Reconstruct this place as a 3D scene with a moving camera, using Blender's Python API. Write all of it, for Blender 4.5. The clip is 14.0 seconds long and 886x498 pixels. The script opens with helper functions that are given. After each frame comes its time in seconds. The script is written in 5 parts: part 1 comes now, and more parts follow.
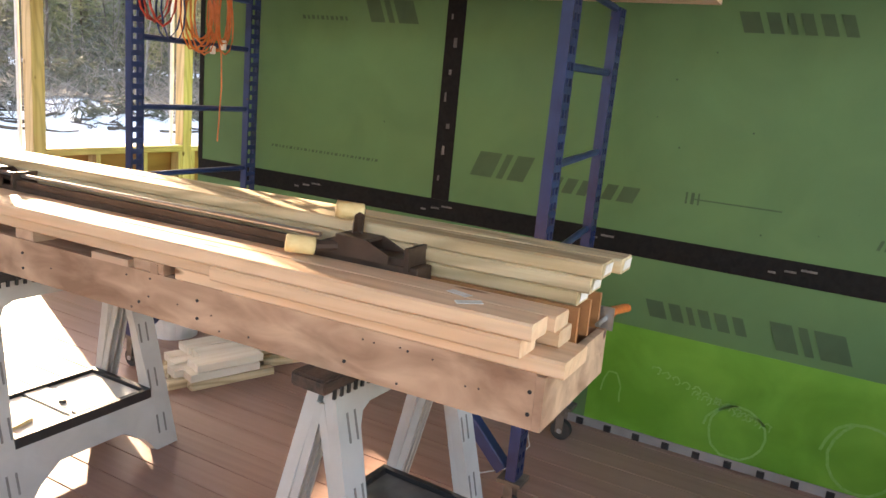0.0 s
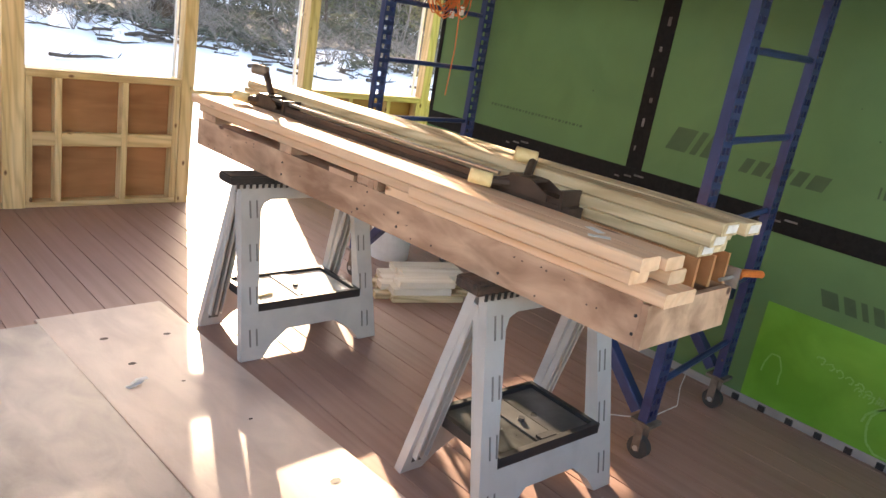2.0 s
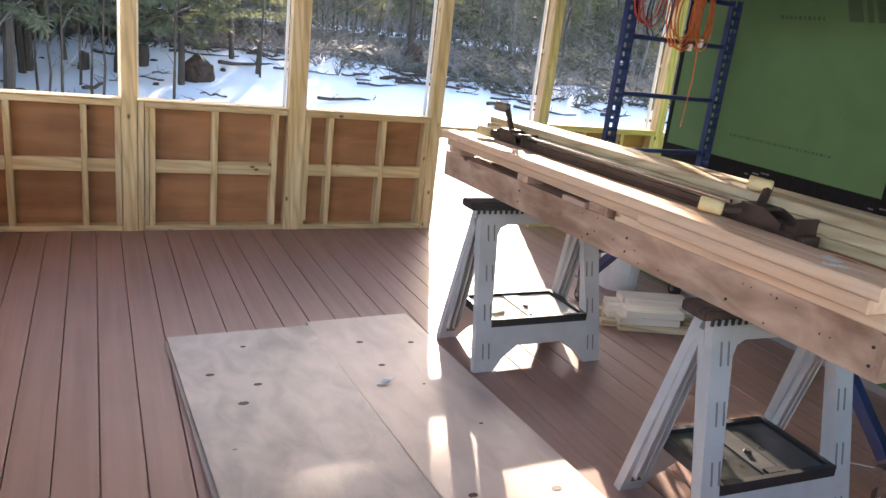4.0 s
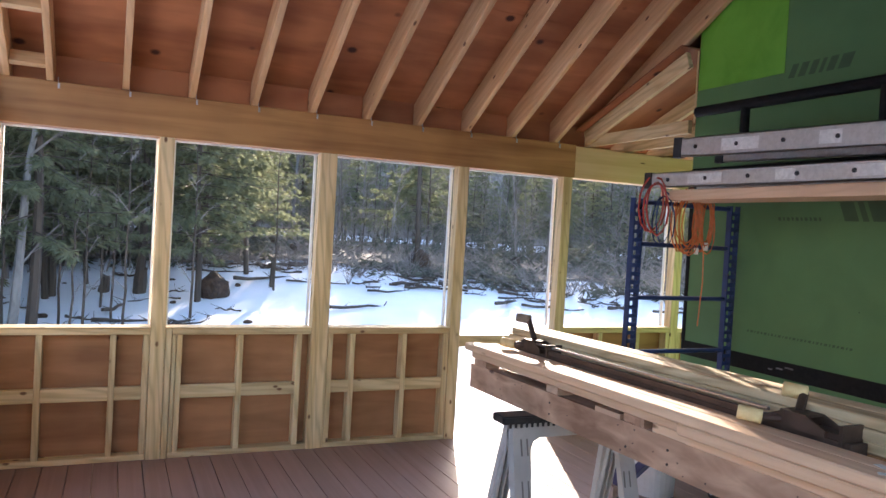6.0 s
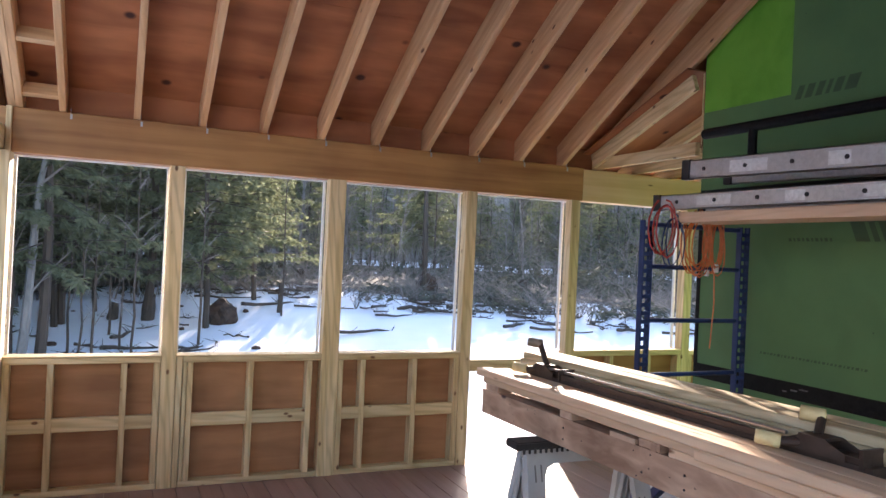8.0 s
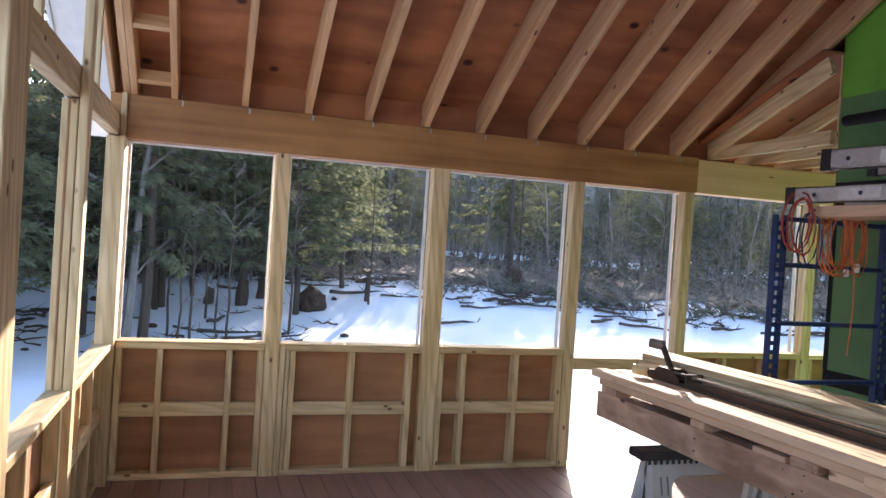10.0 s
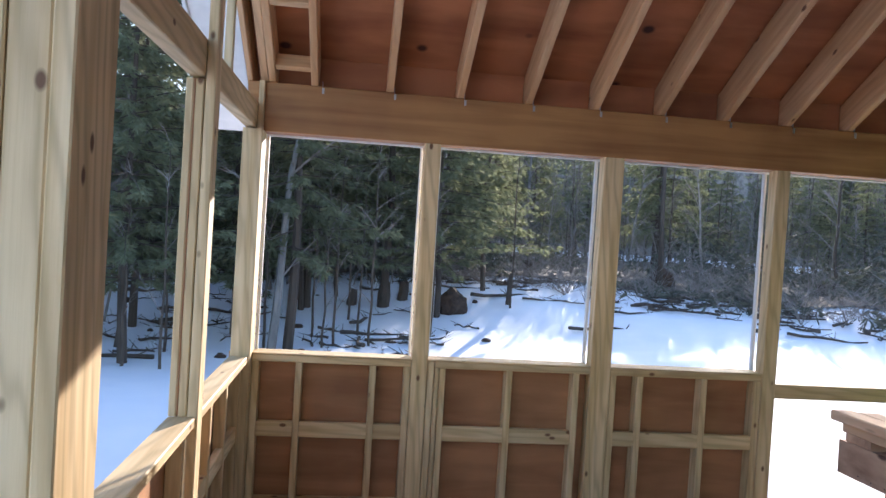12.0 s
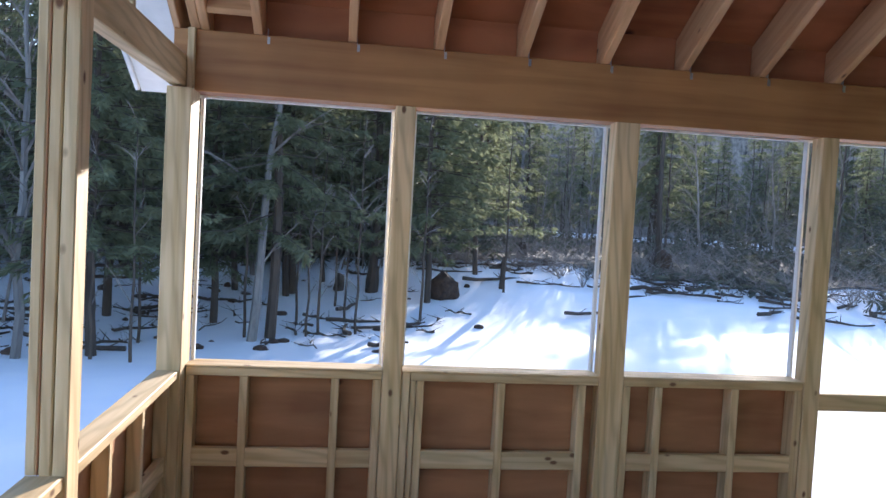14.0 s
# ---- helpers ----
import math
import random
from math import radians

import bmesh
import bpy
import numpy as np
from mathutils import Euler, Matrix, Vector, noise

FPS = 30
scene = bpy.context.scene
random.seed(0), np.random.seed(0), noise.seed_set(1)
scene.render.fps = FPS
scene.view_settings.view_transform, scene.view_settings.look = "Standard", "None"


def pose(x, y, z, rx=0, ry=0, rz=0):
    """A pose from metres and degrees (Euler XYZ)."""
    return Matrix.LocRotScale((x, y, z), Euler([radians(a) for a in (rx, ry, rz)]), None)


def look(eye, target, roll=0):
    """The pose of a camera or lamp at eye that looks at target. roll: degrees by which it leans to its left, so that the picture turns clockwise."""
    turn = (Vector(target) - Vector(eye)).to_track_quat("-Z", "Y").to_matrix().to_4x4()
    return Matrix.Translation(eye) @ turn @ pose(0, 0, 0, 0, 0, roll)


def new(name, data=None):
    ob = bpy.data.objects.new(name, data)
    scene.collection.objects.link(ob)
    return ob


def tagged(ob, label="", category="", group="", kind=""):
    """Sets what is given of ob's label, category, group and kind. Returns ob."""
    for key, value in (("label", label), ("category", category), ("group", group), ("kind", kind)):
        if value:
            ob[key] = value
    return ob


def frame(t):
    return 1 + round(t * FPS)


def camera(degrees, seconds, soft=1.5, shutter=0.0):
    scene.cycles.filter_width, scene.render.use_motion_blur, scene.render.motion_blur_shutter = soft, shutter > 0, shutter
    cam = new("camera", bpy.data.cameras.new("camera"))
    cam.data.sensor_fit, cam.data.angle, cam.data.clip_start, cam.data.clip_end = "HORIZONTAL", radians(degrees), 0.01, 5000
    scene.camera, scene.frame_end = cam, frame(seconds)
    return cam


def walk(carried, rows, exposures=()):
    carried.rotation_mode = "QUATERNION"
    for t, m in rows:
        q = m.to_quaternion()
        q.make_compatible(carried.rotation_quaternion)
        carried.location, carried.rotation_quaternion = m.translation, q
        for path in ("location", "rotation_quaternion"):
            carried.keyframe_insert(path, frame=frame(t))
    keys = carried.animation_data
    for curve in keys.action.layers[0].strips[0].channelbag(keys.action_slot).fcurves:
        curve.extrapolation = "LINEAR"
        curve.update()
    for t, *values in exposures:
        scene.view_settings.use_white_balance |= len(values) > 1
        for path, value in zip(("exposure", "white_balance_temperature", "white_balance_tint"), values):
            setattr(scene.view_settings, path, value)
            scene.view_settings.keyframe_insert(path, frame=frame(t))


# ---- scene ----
cam = camera(62.3, 14.0)
PATH = [
    (0, (1.146, -4.576, 1.502), (2.877, -3.668, 1.076), 5.4),
    (0.5, (1.021, -4.65, 1.523), (2.695, -3.671, 1.036), 8.5),
    (1, (0.962, -4.782, 1.535), (2.546, -3.686, 0.996), 9.8),
    (1.5, (0.978, -4.903, 1.524), (2.443, -3.661, 0.963), 9.6),
    (2, (0.918, -4.973, 1.515), (2.272, -3.617, 0.94), 9.7),
    (2.5, (0.846, -4.997, 1.504), (2.092, -3.546, 0.918), 9.7),
    (3, (0.79, -5.052, 1.52), (1.907, -3.511, 0.907), 9.0),
    (3.5, (0.805, -5.105, 1.52), (1.76, -3.467, 0.886), 7.6),
    (4, (0.798, -5.131, 1.528), (1.648, -3.413, 0.956), 6.7),
    (4.2, (0.793, -5.136, 1.535), (1.62, -3.388, 1.025), 6.3),
    (6.3, (0.688, -5.136, 1.615), (1.51, -3.313, 1.609), 3.1),
    (6.5, (0.688, -5.136, 1.616), (1.508, -3.311, 1.628), 2.9),
    (7, (0.7, -5.136, 1.615), (1.511, -3.308, 1.653), 2.5),
    (7.2, (0.7, -5.136, 1.615), (1.511, -3.308, 1.658), 2.5),
    (9.3, (0.606, -5.062, 1.626), (1.323, -3.195, 1.588), 3.2),
    (9.5, (0.603, -5.021, 1.625), (1.287, -3.141, 1.594), 3.4),
    (10, (0.584, -4.905, 1.613), (1.182, -2.997, 1.594), 3.7),
    (10.5, (0.612, -4.783, 1.599), (1.097, -2.843, 1.581), 3.8),
    (11, (0.652, -4.666, 1.596), (1.01, -2.699, 1.572), 3.4),
    (11.5, (0.646, -4.465, 1.589), (0.919, -2.484, 1.568), 2.7),
    (12, (0.589, -4.219, 1.606), (0.824, -2.233, 1.567), 3.6),
    (12.5, (0.589, -4.021, 1.593), (0.807, -2.033, 1.548), 3.6),
    (13, (0.708, -3.821, 1.584), (0.899, -1.831, 1.537), 2.9),
    (13.5, (0.764, -3.654, 1.58), (0.977, -1.667, 1.528), 2.5),
    (14, (0.759, -3.458, 1.619), (1.014, -1.476, 1.531), 3.2),
]
walk(cam, [(t, look(e, g, r)) for t, e, g, r in PATH], [(0, 3.12, 7900, 18), (2.5, 2.88, 7450, 18), (4.0, 2.60, 6550, 17), (6.5, 2.36, 6200, 19), (9.5, 2.12, 6150, 19), (11, 1.90, 5950, 17), (14, 1.71, 5500, 16)])

# ---- world, sun ----
SUN_AZ, SUN_EL = radians(23.4), radians(14.6)
world = bpy.data.worlds.new("sky")
scene.world = world
world.use_nodes = True
wn = world.node_tree
sky = wn.nodes.new("ShaderNodeTexSky")
sky.sky_type, sky.sun_disc = "NISHITA", False
sky.sun_elevation, sky.sun_rotation = SUN_EL, SUN_AZ
wn.links.new(sky.outputs["Color"], wn.nodes["Background"].inputs["Color"])
wn.nodes["Background"].inputs["Strength"].default_value = 0.15
sun_data = bpy.data.lights.new("sun", "SUN")
sun_data.energy, sun_data.angle, sun_data.color = 3.5, radians(0.6), (1.0, 0.86, 0.67)
sun = new("sun", sun_data)
sun_dir = Vector((math.sin(SUN_AZ) * math.cos(SUN_EL), math.cos(SUN_AZ) * math.cos(SUN_EL), math.sin(SUN_EL)))
sun.matrix_world = look(sun_dir * 60, (0, 0, 0))

# ---- materials ----


def material(name, base, dark, rough=0.7, scale=(2, 30, 30), metal=0.0, bump=0.2, space="Object", spread=0.25, fine=6.0,
             knots=None, knot_scale=(1.2, 5, 5), knot_size=0.09, stain=0.0, rings=0.0):
    """Two tones mixed by stretched grain noise, a broad stain noise, object-random shift, optional dark knots, fine bump."""
    m = bpy.data.materials.new(name)
    m.use_nodes = True
    t = m.node_tree
    b = t.nodes["Principled BSDF"]
    b.inputs["Metallic"].default_value = metal
    co = t.nodes.new("ShaderNodeTexCoord")
    info = t.nodes.new("ShaderNodeObjectInfo")
    shift = t.nodes.new("ShaderNodeVectorMath")
    shift.operation = "MULTIPLY_ADD"
    comb = t.nodes.new("ShaderNodeCombineXYZ")
    for s in "XYZ":
        t.links.new(info.outputs["Random"], comb.inputs[s])
    t.links.new(comb.outputs[0], shift.inputs[0])
    shift.inputs[1].default_value = (37, 17, 11)
    t.links.new(co.outputs[space], shift.inputs[2])
    mp = t.nodes.new("ShaderNodeMapping")
    mp.inputs["Scale"].default_value = scale
    t.links.new(shift.outputs[0], mp.inputs[0])
    grain = t.nodes.new("ShaderNodeTexNoise")
    grain.inputs["Scale"].default_value, grain.inputs["Detail"].default_value = 1.0, 6
    grain.inputs["Distortion"].default_value = 0.6
    t.links.new(mp.outputs[0], grain.inputs["Vector"])
    broad = t.nodes.new("ShaderNodeTexNoise")
    broad.inputs["Scale"].default_value, broad.inputs["Detail"].default_value = 2.2, 3
    t.links.new(shift.outputs[0], broad.inputs["Vector"])
    mixv = t.nodes.new("ShaderNodeMath")
    mixv.operation = "MULTIPLY_ADD"
    mixv.inputs[1].default_value, mixv.inputs[2].default_value = 0.7, 0.0
    t.links.new(grain.outputs["Fac"], mixv.inputs[0])
    addb = t.nodes.new("ShaderNodeMath")
    addb.operation = "MULTIPLY_ADD"
    addb.inputs[1].default_value = 0.3 + stain
    t.links.new(broad.outputs["Fac"], addb.inputs[0])
    t.links.new(mixv.outputs[0], addb.inputs[2])
    ramp = t.nodes.new("ShaderNodeValToRGB")
    ramp.color_ramp.elements[0].position, ramp.color_ramp.elements[0].color = 0.32 + stain / 2, (*dark, 1)
    ramp.color_ramp.elements[1].position, ramp.color_ramp.elements[1].color = 0.62 + stain / 2, (*base, 1)
    t.links.new(addb.outputs[0], ramp.inputs[0])
    hue = t.nodes.new("ShaderNodeHueSaturation")
    val = t.nodes.new("ShaderNodeMath")
    val.operation = "MULTIPLY_ADD"
    val.inputs[1].default_value, val.inputs[2].default_value = spread, 1 - spread / 2
    t.links.new(info.outputs["Random"], val.inputs[0])
    t.links.new(val.outputs[0], hue.inputs["Value"])
    t.links.new(ramp.outputs[0], hue.inputs["Color"])
    colour = hue.outputs[0]
    if rings:
        mr = t.nodes.new("ShaderNodeMapping")
        mr.inputs["Scale"].default_value = (0.13, 1, 1)
        t.links.new(shift.outputs[0], mr.inputs[0])
        wave = t.nodes.new("ShaderNodeTexWave")
        wave.wave_type, wave.bands_direction = "BANDS", "DIAGONAL"
        wave.inputs["Scale"].default_value, wave.inputs["Distortion"].default_value = 11.0, 9.0
        wave.inputs["Detail"].default_value, wave.inputs["Detail Scale"].default_value = 2.0, 0.9
        t.links.new(mr.outputs[0], wave.inputs["Vector"])
        late = t.nodes.new("ShaderNodeMath")
        late.operation = "POWER"
        late.inputs[1].default_value = 3.0
        t.links.new(wave.outputs["Fac"], late.inputs[0])
        much = t.nodes.new("ShaderNodeMath")
        much.operation = "MULTIPLY"
        much.inputs[1].default_value = rings
        t.links.new(late.outputs[0], much.inputs[0])
        rmix = t.nodes.new("ShaderNodeMix")
        rmix.data_type = "RGBA"
        rmix.inputs["B"].default_value = (*[0.62 * c for c in dark], 1)
        t.links.new(much.outputs[0], rmix.inputs["Factor"])
        t.links.new(colour, rmix.inputs["A"])
        colour = rmix.outputs["Result"]
    if knots:
        mk = t.nodes.new("ShaderNodeMapping")
        mk.inputs["Scale"].default_value = knot_scale
        t.links.new(shift.outputs[0], mk.inputs[0])
        vor = t.nodes.new("ShaderNodeTexVoronoi")
        vor.inputs["Scale"].default_value = 1.0
        t.links.new(mk.outputs[0], vor.inputs["Vector"])
        kr = t.nodes.new("ShaderNodeValToRGB")
        kr.color_ramp.elements[0].position, kr.color_ramp.elements[0].color = knot_size * 0.55, (1, 1, 1, 1)
        kr.color_ramp.elements[1].position, kr.color_ramp.elements[1].color = knot_size, (0, 0, 0, 1)
        t.links.new(vor.outputs["Distance"], kr.inputs[0])
        kmix = t.nodes.new("ShaderNodeMix")
        kmix.data_type = "RGBA"
        kmix.inputs["B"].default_value = (*knots, 1)
        t.links.new(kr.outputs[0], kmix.inputs["Factor"])
        t.links.new(colour, kmix.inputs["A"])
        colour = kmix.outputs["Result"]
    t.links.new(colour, b.inputs["Base Color"])
    rr = t.nodes.new("ShaderNodeMapRange")
    rr.inputs["To Min"].default_value, rr.inputs["To Max"].default_value = max(0.04, rough - 0.12), min(1.0, rough + 0.12)
    t.links.new(broad.outputs["Fac"], rr.inputs["Value"])
    t.links.new(rr.outputs[0], b.inputs["Roughness"])
    fineN = t.nodes.new("ShaderNodeTexNoise")
    fineN.inputs["Scale"].default_value, fineN.inputs["Detail"].default_value = fine, 4
    t.links.new(mp.outputs[0], fineN.inputs["Vector"])
    bp = t.nodes.new("ShaderNodeBump")
    bp.inputs["Strength"].default_value, bp.inputs["Distance"].default_value = bump, 0.004
    t.links.new(fineN.outputs["Fac"], bp.inputs["Height"])
    t.links.new(bp.outputs[0], b.inputs["Normal"])
    return m


PINE = material("pine_lumber", (0.74, 0.57, 0.33), (0.50, 0.34, 0.15), 0.65, (0.9, 24, 24), knots=(0.16, 0.075, 0.03), knot_scale=(5, 9, 9), knot_size=0.12, rings=0.38)
FRESH = material("planed_lumber", (0.78, 0.56, 0.38), (0.66, 0.42, 0.26), 0.6, (1.0, 26, 26), knots=(0.22, 0.09, 0.04), knot_scale=(1.8, 9, 9), knot_size=0.1, rings=0.18)
TREATED = material("treated_lumber", (0.74, 0.62, 0.41), (0.46, 0.34, 0.18), 0.6, (0.9, 30, 30), knots=(0.2, 0.13, 0.06), knot_scale=(1.4, 7, 7), knot_size=0.1, rings=0.55)
RAFTER = material("rafter_lumber", (0.70, 0.45, 0.24), (0.52, 0.285, 0.125), 0.65, (1.2, 24, 24), knots=(0.14, 0.06, 0.025), knot_scale=(4, 9, 9), knot_size=0.11, rings=0.2)
BEAMWOOD = material("beam_wood", (0.49, 0.245, 0.08), (0.29, 0.12, 0.036), 0.6, (0.8, 12, 16), stain=0.15)
BEAMLIGHT = material("yellow_beam", (0.74, 0.51, 0.27), (0.62, 0.40, 0.18), 0.6, (0.8, 14, 16), knots=(0.2, 0.1, 0.04), knot_scale=(2.5, 10, 10), knot_size=0.1)
PLY = material("plywood", (0.455, 0.218, 0.094), (0.27, 0.116, 0.045), 0.65, (1.3, 8, 9), knots=(0.10, 0.035, 0.015), knot_scale=(2.6, 4.0, 4.4), knot_size=0.1, stain=0.3)
ROOFPLY = material("roof_plywood", (0.47, 0.185, 0.075), (0.24, 0.078, 0.03), 0.7, (1.0, 6, 6), knots=(0.05, 0.012, 0.008), knot_scale=(3.0, 3.8, 3), knot_size=0.13, stain=0.25)
SHEET = material("worn_plywood", (0.68, 0.545, 0.455), (0.51, 0.395, 0.33), 0.42, (9, 3, 4), knots=(0.12, 0.06, 0.04), knot_scale=(2, 3, 3), knot_size=0.035, stain=0.3)
DUSTY = material("dusty_plywood", (0.45, 0.385, 0.34), (0.27, 0.23, 0.20), 0.4, (9, 5, 5), knots=(0.12, 0.06, 0.04), knot_scale=(2, 3, 3), knot_size=0.03, stain=0.35)
OLDWOOD = material("weathered_wood", (0.64, 0.43, 0.30), (0.27, 0.15, 0.095), 0.65, (13, 4.2, 13), knots=(0.09, 0.04, 0.03), knot_scale=(9, 4.5, 9), knot_size=0.16, stain=0.35)
DECK = material("composite_deck", (0.355, 0.222, 0.182), (0.28, 0.168, 0.135), 0.46, (0.7, 22, 10), spread=0.12, stain=0.25, bump=0.12)
GREEN = material("green_sheathing", (0.095, 0.205, 0.075), (0.075, 0.17, 0.062), 0.62, (3, 3, 3), spread=0, bump=0.1, knots=(0.03, 0.07, 0.03), knot_scale=(7, 7, 7), knot_size=0.035, stain=0.2)
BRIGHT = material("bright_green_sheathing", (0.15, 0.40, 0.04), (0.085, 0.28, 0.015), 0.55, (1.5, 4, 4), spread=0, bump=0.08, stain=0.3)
INK = material("sheathing_print", (0.055, 0.11, 0.048), (0.042, 0.085, 0.038), 0.7, (9, 9, 9), spread=0, bump=0.05)
TAPE = material("black_tape", (0.012, 0.011, 0.011), (0.005, 0.005, 0.005), 0.72, (3, 40, 40), spread=0, bump=0.35)
TAPEMARK = material("tape_print", (0.16, 0.155, 0.15), (0.05, 0.05, 0.05), 0.5, (30, 30, 30), spread=0.4)
BLACK = material("black_plastic", (0.025, 0.025, 0.028), (0.015, 0.015, 0.017), 0.45, (20, 20, 20), spread=0.1, bump=0.1)
GREY = material("grey_plastic", (0.50, 0.49, 0.47), (0.42, 0.41, 0.395), 0.5, (9, 9, 9), spread=0.06, bump=0.15, stain=0.25)
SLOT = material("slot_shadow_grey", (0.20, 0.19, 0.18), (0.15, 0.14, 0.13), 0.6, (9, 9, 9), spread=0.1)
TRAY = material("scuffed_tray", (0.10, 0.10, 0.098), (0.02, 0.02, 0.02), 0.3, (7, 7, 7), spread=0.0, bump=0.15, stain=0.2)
BLUE = material("blue_rack_paint", (0.022, 0.044, 0.145), (0.011, 0.02, 0.075), 0.4, (9, 9, 9), spread=0.15, bump=0.15, knots=(0.09, 0.06, 0.05), knot_scale=(12, 12, 12), knot_size=0.1)
STEEL = material("rusty_steel", (0.085, 0.056, 0.043), (0.042, 0.026, 0.02), 0.5, (9, 9, 9), metal=0.35, spread=0.1, bump=0.4)
ALU = material("aluminium", (0.60, 0.585, 0.565), (0.47, 0.455, 0.44), 0.45, (2, 40, 40), metal=0.45, spread=0.1, bump=0.1)
ZINC = material("galvanized", (0.55, 0.56, 0.57), (0.4, 0.41, 0.42), 0.35, (30, 30, 30), metal=0.9, spread=0.1)
RUBBER = material("grey_rubber", (0.055, 0.053, 0.05), (0.03, 0.03, 0.03), 0.7, (20, 20, 20), spread=0.1)
WHITE = material("white_plastic", (0.78, 0.78, 0.76), (0.68, 0.68, 0.66), 0.4, (12, 12, 12), spread=0.05, bump=0.1)
LABEL = material("paper_label", (0.8, 0.8, 0.78), (0.6, 0.6, 0.58), 0.6, (40, 40, 40), spread=0.1)
ORANGE = material("orange_cord", (0.62, 0.17, 0.04), (0.45, 0.11, 0.025), 0.45, (30, 30, 30), spread=0.1)
RED = material("red_hose", (0.45, 0.05, 0.03), (0.3, 0.03, 0.02), 0.4, (30, 30, 30), spread=0.1)
HANDLE = material("turned_handle", (0.72, 0.57, 0.30), (0.6, 0.43, 0.2), 0.5, (40, 6, 40), spread=0.1)
GREYSTRIP = material("flashing", (0.34, 0.33, 0.33), (0.24, 0.23, 0.23), 0.5, (6, 6, 6), spread=0.1)
SNOW = material("snow", (0.86, 0.88, 0.92), (0.80, 0.83, 0.9), 0.75, (0.8, 0.8, 0.8), spread=0, bump=0.35, fine=9)
BARK = material("pine_bark", (0.10, 0.075, 0.055), (0.045, 0.035, 0.028), 0.9, (9, 9, 1.5), bump=0.8)
PALEBARK = material("pale_bark", (0.25, 0.23, 0.21), (0.13, 0.12, 0.11), 0.85, (8, 8, 2), bump=0.6)
TWIG = material("bare_twigs", (0.285, 0.25, 0.225), (0.135, 0.115, 0.10), 0.9, (5, 5, 3), bump=0.3, spread=0.5)
NEEDLE = material("evergreen_needles", (0.17, 0.175, 0.095), (0.07, 0.085, 0.05), 0.7, (2.5, 2.5, 2.5), bump=0.2, spread=0.5)
DISTANT = material("distant_wood", (0.30, 0.26, 0.23), (0.05, 0.047, 0.045), 0.95, (1.8, 1.8, 0.5), bump=0.2, spread=0, stain=0.2)
ROOT = material("frozen_soil", (0.09, 0.055, 0.035), (0.04, 0.026, 0.018), 0.95, (9, 9, 9), bump=0.9)
# dark brown that stands in for shade on the wood's ground
DARKGROUND = material("dark_wood_ground", (0.10, 0.075, 0.05), (0.035, 0.028, 0.02), 0.95, (3, 3, 3), bump=0.8, spread=0, fine=12)
SHINGLE = material("roof_underlay", (0.08, 0.08, 0.085), (0.05, 0.05, 0.055), 0.8, (6, 6, 6), spread=0)



def let_light_through(m, share, colour):
    """Thin needles pass some of the light that falls on them from behind."""
    t = m.node_tree
    out = [n for n in t.nodes if n.type == "OUTPUT_MATERIAL"][0]
    tr, mix = t.nodes.new("ShaderNodeBsdfTranslucent"), t.nodes.new("ShaderNodeMixShader")
    tr.inputs["Color"].default_value = (*colour, 1)
    mix.inputs[0].default_value = share
    t.links.new(t.nodes["Principled BSDF"].outputs[0], mix.inputs[1])
    t.links.new(tr.outputs[0], mix.inputs[2])
    t.links.new(mix.outputs[0], out.inputs["Surface"])


DECK.node_tree.nodes["Principled BSDF"].inputs["Specular IOR Level"].default_value = 0.32
TAPE.node_tree.nodes["Principled BSDF"].inputs["Specular IOR Level"].default_value = 0.2
# darker copy of the needles, with the wood's shade put into the colour
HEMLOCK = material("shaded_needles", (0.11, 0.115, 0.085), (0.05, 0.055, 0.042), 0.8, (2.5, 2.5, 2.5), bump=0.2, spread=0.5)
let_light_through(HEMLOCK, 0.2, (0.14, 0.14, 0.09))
let_light_through(NEEDLE, 0.45, (0.25, 0.27, 0.15))

# ---- builders ----


def add_box(bm, x0, x1, y0, y1, z0, z1):
    v = [bm.verts.new((x, y, z)) for x in (x0, x1) for y in (y0, y1) for z in (z0, z1)]
    for f in ((0, 1, 3, 2), (4, 6, 7, 5), (0, 4, 5, 1), (2, 3, 7, 6), (0, 2, 6, 4), (1, 5, 7, 3)):
        bm.faces.new([v[i] for i in f])
    return v


def add_prism(bm, length, w, h, c):
    """A bar along local x from 0, section w by h with chamfers c."""
    a, b = w / 2, h / 2
    sec = [(a - c, -b), (a, -b + c), (a, b - c), (a - c, b), (-a + c, b), (-a, b - c), (-a, -b + c), (-a + c, -b)]
    p = [bm.verts.new((0, y, z)) for y, z in sec]
    q = [bm.verts.new((length, y, z)) for y, z in sec]
    for i in range(8):
        j = (i + 1) % 8
        bm.faces.new((p[i], p[j], q[j], q[i]))
    bm.faces.new(list(reversed(p)))
    bm.faces.new(q)


def add_tube(bm, pts, r, n=6, taper=1.0, caps=True):
    rings = []
    last = len(pts) - 1
    for i, p in enumerate(pts):
        p = Vector(p)
        d = Vector(pts[min(i + 1, last)]) - Vector(pts[max(i - 1, 0)])
        d.normalize()
        u = d.cross(Vector((0.31, 0.17, 0.93)) if abs(d.z) < 0.9 else Vector((1, 0.1, 0))).normalized()
        w = d.cross(u)
        rr = r * (1 + (taper - 1) * i / last)
        rings.append([bm.verts.new(p + u * rr * math.cos(k * math.tau / n) + w * rr * math.sin(k * math.tau / n)) for k in range(n)])
    for a, b in zip(rings, rings[1:]):
        for k in range(n):
            bm.faces.new((a[k], a[(k + 1) % n], b[(k + 1) % n], b[k]))
    if caps:
        bm.faces.new(list(reversed(rings[0])))
        bm.faces.new(rings[-1])


